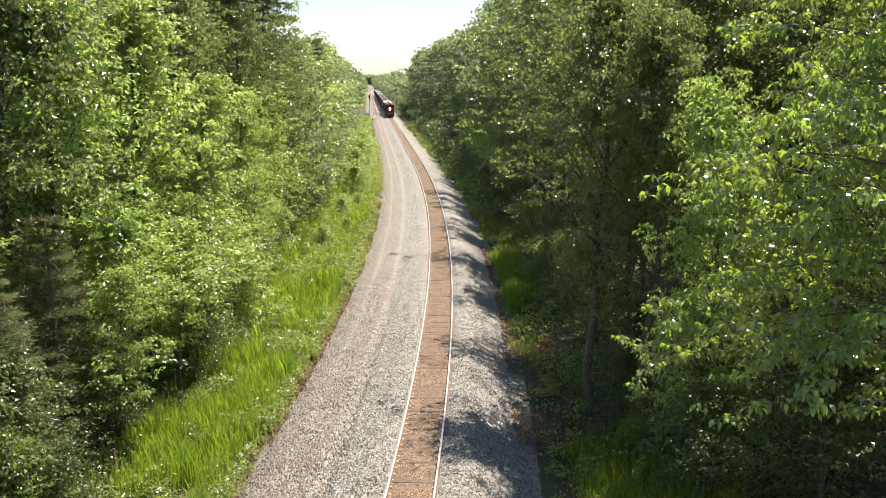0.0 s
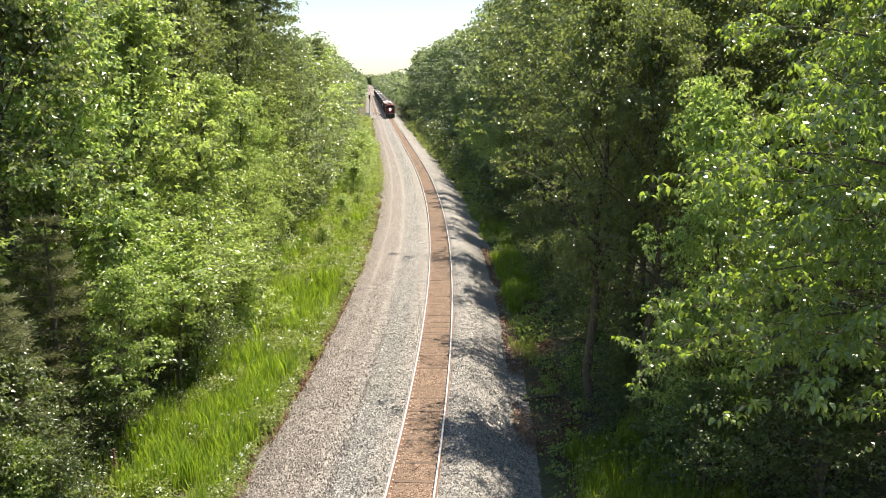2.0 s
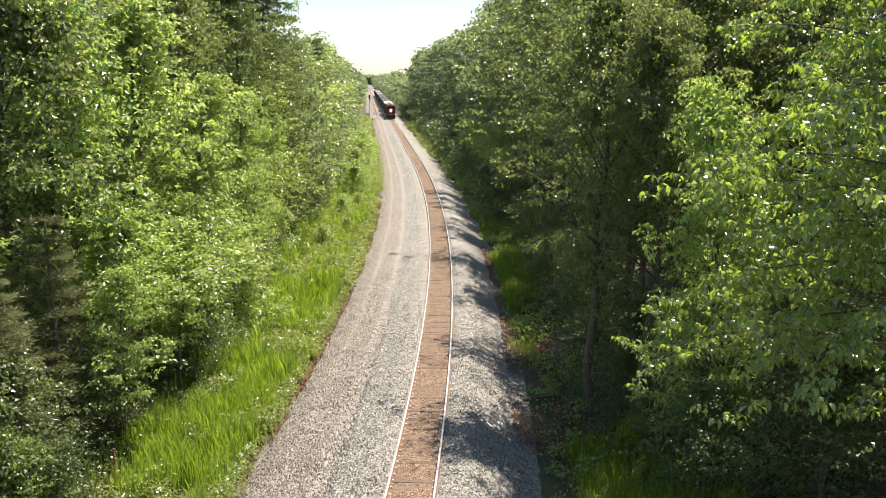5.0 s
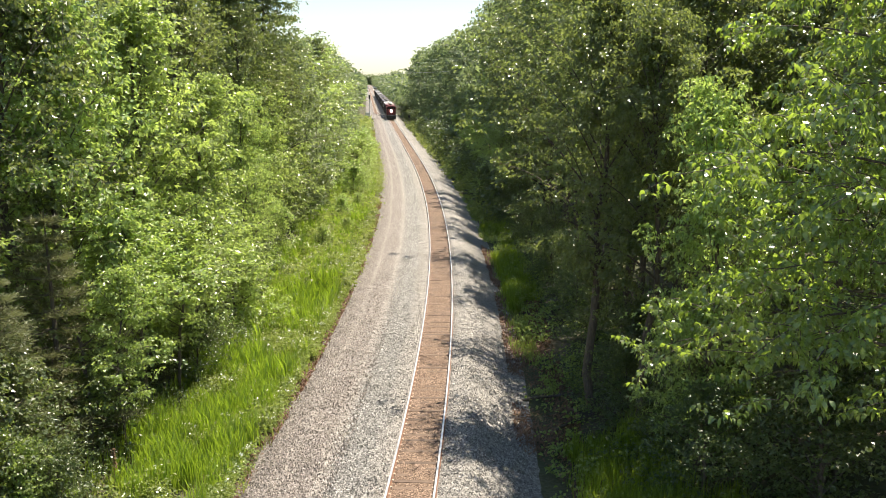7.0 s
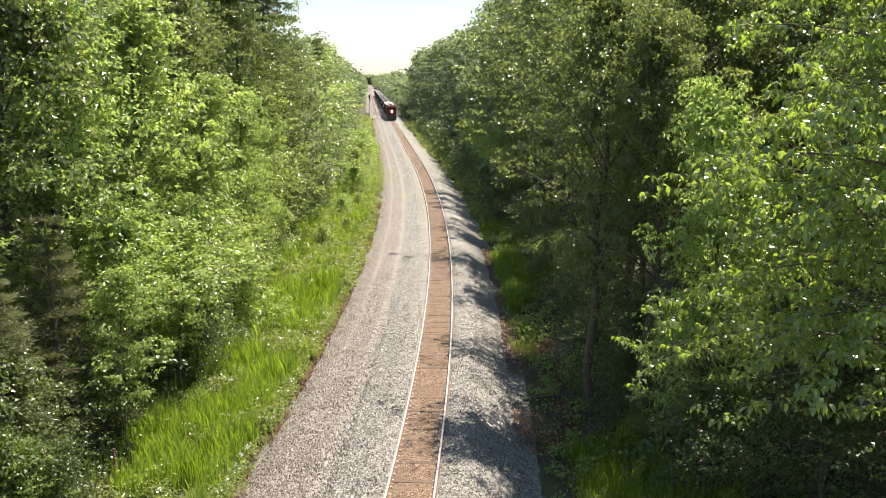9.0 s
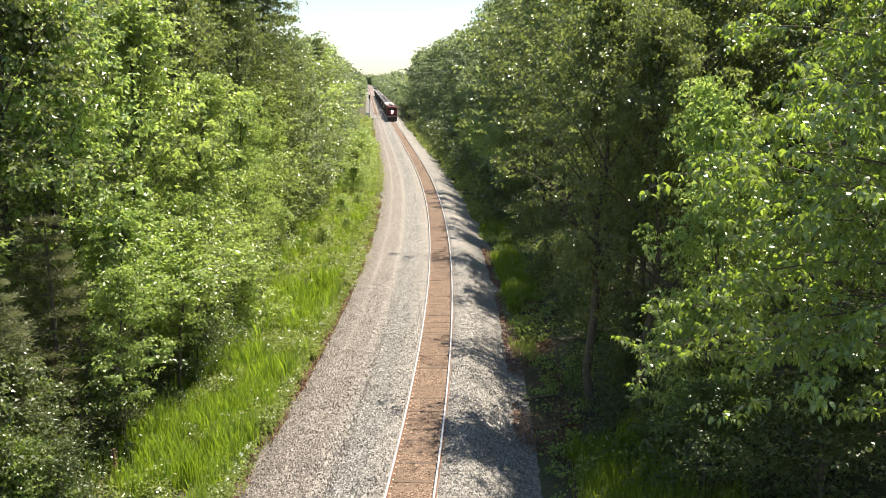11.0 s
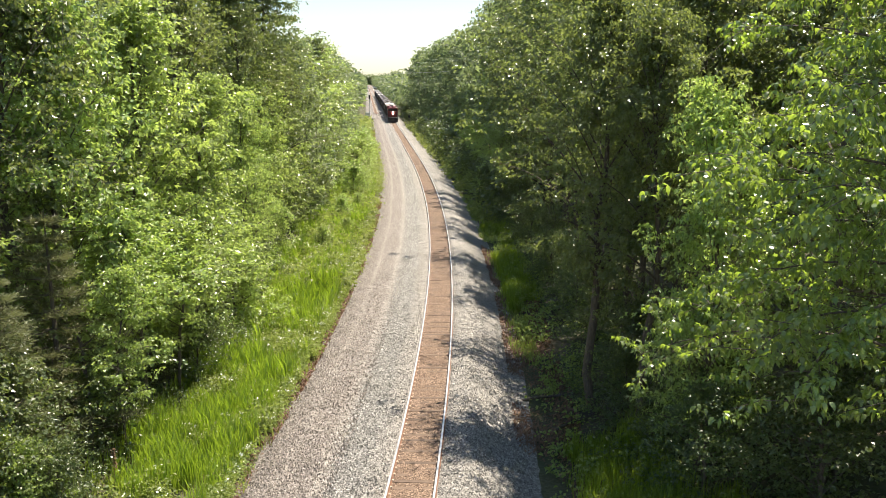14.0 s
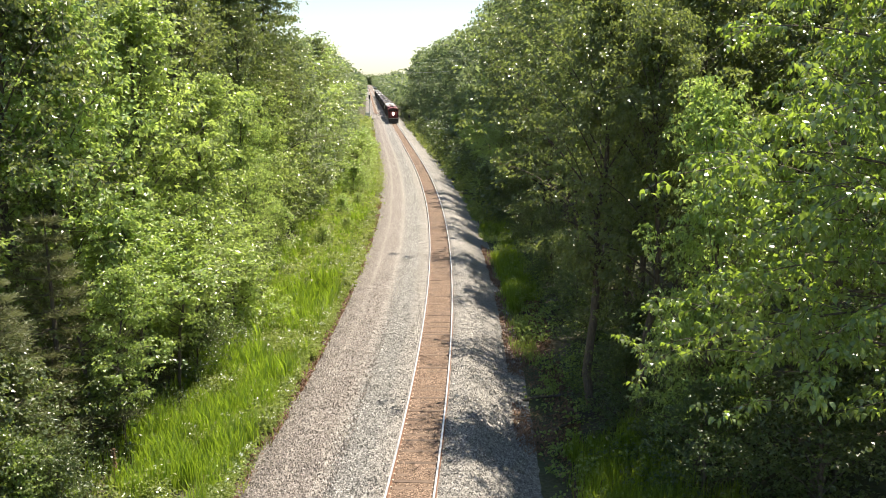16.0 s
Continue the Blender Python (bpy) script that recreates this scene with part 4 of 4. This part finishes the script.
# ---------------------------------------------------------------- things beside the line
def make_signal(o, y):
    root = tagged(new("railway_signal"), "dark railway signal head on a tall grey mast", "signal")
    root.matrix_basis = on_line(o, y, ground_z(o))
    bm = bmesh.new()
    cyl(bm, (0, 0, -0.2), (0, 0, 8.2), 0.09, 10)
    part("mast", bm, GALV, root)
    bm = bmesh.new()
    box(bm, -0.4, 0.4, -0.4, 0.4, -0.2, 0.5, 0.05)
    part("footing", bm, PALE, root)
    for z in (7.4,):
        bm = bmesh.new()
        box(bm, -0.3, 0.3, -0.30, -0.22, z - 0.75, z + 0.75, 0.03)
        part("backplate", bm, BLACK, root)
        for q in (-0.5, 0, 0.5):
            bm = bmesh.new()
            cyl(bm, (0, -0.55, z + q), (0, -0.3, z + q), 0.15, 12)
            part("lens_hood", bm, BLACK, root)
    bm = bmesh.new()
    for k in range(18):
        cyl(bm, (-0.2, 0.2, 0.5 + k * 0.35), (0.2, 0.2, 0.5 + k * 0.35), 0.02, 5)
    for sx in (-0.2, 0.2):
        cyl(bm, (sx, 0.2, 0), (sx, 0.2, 6.8), 0.025, 5)
    part("ladder", bm, GALV, root)
    return root


def make_cabinet(o, y):
    root = tagged(new("relay_cabinet"), "white metal relay cabinet beside the signal", "cabinet")
    root.matrix_basis = on_line(o, y, ground_z(o))
    bm = bmesh.new()
    box(bm, -0.9, 0.9, -0.6, 0.6, 0.25, 2.1, 0.04)
    part("body", bm, WHITE, root)
    bm = bmesh.new()
    box(bm, -1.05, 1.05, -0.75, 0.75, 2.1, 2.28, 0.05, 0.08)
    part("roof", bm, WHITE, root)
    bm = bmesh.new()
    box(bm, -0.8, 0.8, -0.5, 0.5, -0.1, 0.26, 0.03)
    part("base", bm, STEEL, root)
    for sx in (-0.42, 0.42):
        bm = bmesh.new()
        box(bm, sx - 0.4, sx + 0.4, -0.63, -0.6, 0.35, 2.0, 0.01)
        part("door", bm, WHITE, root)
    return root


make_signal(-6.9, 352)
make_cabinet(-7.6, 344)


def make_post(o, y):
    root = tagged(new("marker_post"), "dark lineside marker post beside the track", "post")
    root.matrix_basis = on_line(o, y, ground_z(o))
    bm = bmesh.new()
    cyl(bm, (0, 0, -0.2), (0, 0, 3.4), 0.09, 8)
    part("post", bm, POLE, root)
    bm = bmesh.new()
    box(bm, -0.3, 0.3, -0.12, -0.08, 2.5, 3.3, 0.02)
    part("plate", bm, BLACK, root)


make_post(5.2, 300)


def make_pole(o, y, h):
    root = tagged(new("utility_pole"), "wooden utility pole among the trees", "pole", "poles of the power line")
    root.matrix_basis = on_line(o, y, ground_z(o))
    bm = bmesh.new()
    cyl(bm, (0, 0, -0.3), (0, 0, h), 0.16, 10, 0.11)
    part("pole", bm, POLE, root)
    bm = bmesh.new()
    box(bm, -0.06, 0.06, -1.1, 1.1, h - 0.7, h - 0.55, 0.01)
    part("crossarm", bm, POLE, root)


make_pole(-19, 200, 15.8)
make_pole(14, 200, 15.8)
for dy in (-0.9, 0.9):
    tb = Tubes()
    a, b = along(-19, 200 + dy, 14.9), along(14, 200 + dy, 14.9)
    q = np.linspace(0, 1, 14)
    tb.add(np.stack([np.array(a.lerp(b, w)) - np.array([0, 0, 0.9 * 4 * w * (1 - w)]) for w in q]), np.full(14, 0.022), 5)
    tagged(new("power_cable", tb.mesh("power_cable", GALV)), "thin pale power cable strung across the line", "cable", "cables of the power line")


def make_vehicle(o, y):
    """A light van waiting at the far road crossing, side on."""
    root = tagged(new("van"), "white van far off at the road crossing", "van", "vehicles at the crossing")
    root.matrix_basis = on_line(o, y, -0.15)
    bm = bmesh.new()
    box(bm, -2.6, 1.4, -1.0, 1.0, 0.45, 2.4, 0.15)
    box(bm, 1.2, 2.6, -0.95, 0.95, 0.45, 1.4, 0.15)
    part("body", bm, WHITE, root)
    bm = bmesh.new()
    box(bm, 0.3, 1.3, -1.02, 1.02, 1.45, 2.1, 0.05)
    part("window", bm, GLASS_DARK, root)
    for x in (-1.6, 1.6):
        for sy in (-0.95, 0.95):
            bm = bmesh.new()
            cyl(bm, (x, sy - 0.1, 0.36), (x, sy + 0.1, 0.36), 0.36, 16)
            part("wheel", bm, BLACK, root)


make_vehicle(-7.0, 1500)
make_vehicle(5.0, 1503)
bm = bmesh.new()
box(bm, centre(1500) - 60, centre(1500) + 60, 1496, 1507, -1.0, -0.15)
tagged(part("road", bm, ROAD, None), "asphalt road across the far railway", "road", kind="structure")


# ---------------------------------------------------------------- litter of the woods
def make_log(o0, y0, o1, y1, r, label):
    a, b = along(o0, y0, 0), along(o1, y1, 0)
    a.z, b.z = ground_z(o0) + r * 0.7, ground_z(o1) + r * 0.7 + 0.15
    tb = Tubes()
    q = np.linspace(0, 1, 7)
    tb.add(np.stack([np.array(a.lerp(b, w)) + np.array([0, 0.06 * math.sin(w * 5), 0.03 * math.sin(w * 7)]) for w in q]), r * (1 - 0.45 * q), 7)
    for w, ln in ((0.35, 0.5), (0.7, 0.35)):
        c = np.array(a.lerp(b, w))
        tb.add(np.stack([c, c + np.array([0.1, ln * 0.6, ln * 0.4]), c + np.array([0.15, ln, ln * 0.9])]), np.array([r * 0.35, r * 0.25, 0.008]), 5)
    tagged(new("fallen_branch", tb.mesh("fallen_branch", BARK)), label, "branch", "fallen wood")


make_log(4.0, 40.4, 6.4, 40.9, 0.08, "dark fallen branch lying in the ditch")
make_log(3.0, 62.0, 3.9, 60.6, 0.035, "brown dead stick lying on the ballast slope")
make_log(5.2, 37.0, 7.0, 38.2, 0.06, "dark fallen branch lying in the ditch")


def make_snag(o, y, h):
    """A broken dead stem with a forked top."""
    root = tagged(new("dead_snag"), "broken dark dead stem with a forked top", "dead tree")
    root.matrix_basis = pose(centre(y) + o, y, ground_z(o))
    tb = Tubes()
    q = np.linspace(0, 1, 6)
    tb.add(np.stack([np.array([0.12 * math.sin(w * 4), 0.0, w * h - 0.2 * (1 - w)]) for w in q]), 0.11 - 0.05 * q, 7)
    part("stem", tb.mesh("stem", BARK), None, root)
    for sx, ln in ((-0.35, 0.7), (0.55, 0.5)):
        tb = Tubes()
        tb.add(np.array([(0.0, 0.0, h * 0.93), (sx * 0.5, 0.05, h * 0.93 + ln * 0.4), (sx, 0.1, h * 0.93 + ln)]), np.array([0.05, 0.035, 0.012]), 5)
        part("stub", tb.mesh("stub", BARK), None, root)


make_snag(-12.0, 33, 4.6)


def make_dock(o, y):
    """A reddish seed stalk above broad leaves."""
    rng = np.random.default_rng(77)
    root = tagged(new("dock_plant"), "reddish dock plant with a tall seed stalk", "plant")
    root.matrix_basis = pose(centre(y) + o, y, ground_z(o))
    tb = Tubes()
    tb.add(np.array([(0, 0, 0), (0.02, 0, 0.7), (0.05, 0, 1.4)]), np.array([0.015, 0.012, 0.006]), 5)
    part("stalk", tb.mesh("stalk", LITTER), None, root)
    g = np.stack([rng.normal(0.04, 0.04, 260), rng.normal(0, 0.04, 260), rng.uniform(0.7, 1.45, 260)], 1)
    part("seed_head", leaf_mesh("seed_head", rng, g, rng.normal(0, 1, g.shape), 0.06, LITTER, droop=0.0, small=True), None, root, "reddish seed head")
    g = rng.normal(0, 0.06, (14, 3))
    g[:, 2] = 0.1
    part("foliage", leaf_mesh("foliage", rng, g, rng.normal(0, 1, g.shape), 0.4, WEED, droop=-0.2, wide=0.3), None, root)


make_dock(-10.2, 30.6)


# ---------------------------------------------------------------- loose ballast and ties, nearest stretch
def loose_stones(count, seed, o0, o1, tint, label):
    rng = np.random.default_rng(seed)
    y = 25 + 50 * rng.beta(0.9, 2.6, count)
    o = rng.uniform(o0, o1, count)
    keep = np.abs(o) > 0.86
    y, o = y[keep], o[keep]
    po, pz = np.array([p[0] for p in prof]), np.array([p[1] for p in prof])
    c = np.stack([np.array([centre(q) for q in y]) + o, y, np.interp(o, po, pz) + 0.012], 1)
    n = len(c)
    shape = np.array([(1, 0, -0.3), (0, 1, -0.3), (-1, 0, -0.3), (0, -1, -0.3), (0, 0, 1.0)])
    v = shape[None] * rng.uniform(0.018, 0.04, (n, 1, 1)) * rng.uniform(0.6, 1.3, (n, 5, 1))
    v[:, 4, :2] += rng.normal(0, 0.012, (n, 2))
    a = rng.uniform(0, 6.28, n)
    ca, sa = np.cos(a)[:, None], np.sin(a)[:, None]
    v = np.stack([v[..., 0] * ca - v[..., 1] * sa, v[..., 0] * sa + v[..., 1] * ca, v[..., 2]], -1) + c[:, None]
    f = np.array([(0, 1, 4), (1, 2, 4), (2, 3, 4), (3, 0, 4)])
    f = (np.arange(n)[:, None, None] * 5 + f).reshape(-1, 3)
    k = Mat("loose_stone")
    rr = k.n("NewGeometry").outputs["Random Per Island"]
    shade = [tuple(q * t for t in tint) for q in (0.09, 0.22, 0.54)]
    k.base(k.ramp(rr, (0, shade[0]), (0.5, shade[1]), (1, shade[2])), 0.85, spec=0.4)
    ob = new("loose_stones", mesh_from("loose_stones", v.reshape(-1, 3), f, k.m))
    tagged(ob, label, "stones", kind="stuff")


loose_stones(14000, 17, -5.6, -2.6, (1.0, 0.87, 0.76), "loose dusty pinkish stones where a track once lay")
loose_stones(26000, 18, -2.8, 4.0, (1.0, 0.95, 0.87), "loose angular grey stones lying on the ballast")


bm = bmesh.new()
box(bm, -0.715, 0.715, -0.11, 0.11, -0.05, 0.0, 0.012)
tie_mesh = bpy.data.meshes.new("tie")
bm.to_mesh(tie_mesh)
bm.free()
tie_mesh.materials.append(TIE)
rt = random.Random(4)
y, n = 20.0, 0
rest_v, rest_f, base_v = [], [], np.array([v.co for v in tie_mesh.vertices])
plates = []
while y < 300:
    z = -0.180 + rt.uniform(-0.012, 0.007)
    m = on_line(0, y, z)
    if n < 290:
        ob = new("tie", tie_mesh)
        ob.parent = track
        ob.matrix_basis = m @ pose(0, 0, 0, 0, 0, rt.uniform(-1, 1))
    for sx in (-0.672, 0.672):
        plates.append(m @ Matrix.Translation((sx, 0, 0.004)))
    y += 0.525 + rt.uniform(-0.02, 0.02)
    n += 1
pv, pf = [], []
cube = np.array([(-0.04, -0.07, 0), (0.04, -0.07, 0), (0.04, 0.07, 0), (-0.04, 0.07, 0), (-0.03, -0.055, 0.035), (0.03, -0.055, 0.035), (0.03, 0.055, 0.035), (-0.03, 0.055, 0.035)])
quads = np.array([(4, 5, 6, 7), (0, 1, 5, 4), (1, 2, 6, 5), (2, 3, 7, 6), (3, 0, 4, 7)])
for i, m in enumerate(plates):
    a = np.array(m)
    pv.append(cube @ a[:3, :3].T + a[:3, 3])
    pf.append(quads + i * 8)
pl = part("tie_plates", mesh_from("tie_plates", np.concatenate(pv), np.concatenate(pf), PLATE), None, track, "worn steel tie plates along both rails")
tagged(pl, kind="stuff")


# ---------------------------------------------------------------- movement
def motions():
    """The train creeps nearer along the straight; the maple's limbs sway in a light wind."""
    start, speed = 331.0, 2.78
    for body, wheels, behind, r in TRAIN:
        def at(t):
            return on_line(0, start - speed * t + behind, 0.0)
        walk(body, [(0.0, at(0.0)), (4.0, at(4.0)), (8.0, at(8.0)), (12.0, at(12.0)), (16.0, at(16.0))])
        turn = math.degrees(speed * 0.2 / r)
        for w in wheels:
            p = w.matrix_basis.translation.copy()
            walk(w, [(k * 0.2, pose(p.x, p.y, p.z, (turn * k) % 360 - 180)) for k in range(81)])
    for limb, p, phase, amount, axis in SWAY:
        rows = []
        for k in range(33):
            t = k * 0.5
            a = amount * (0.7 * math.sin(t * 1.5 + phase) + 0.4 * math.sin(t * 2.9 + phase * 2.3))
            rows.append((t, Matrix.Translation(p) @ Matrix.Rotation(radians(a), 4, axis)))
        walk(limb, rows)


motions()
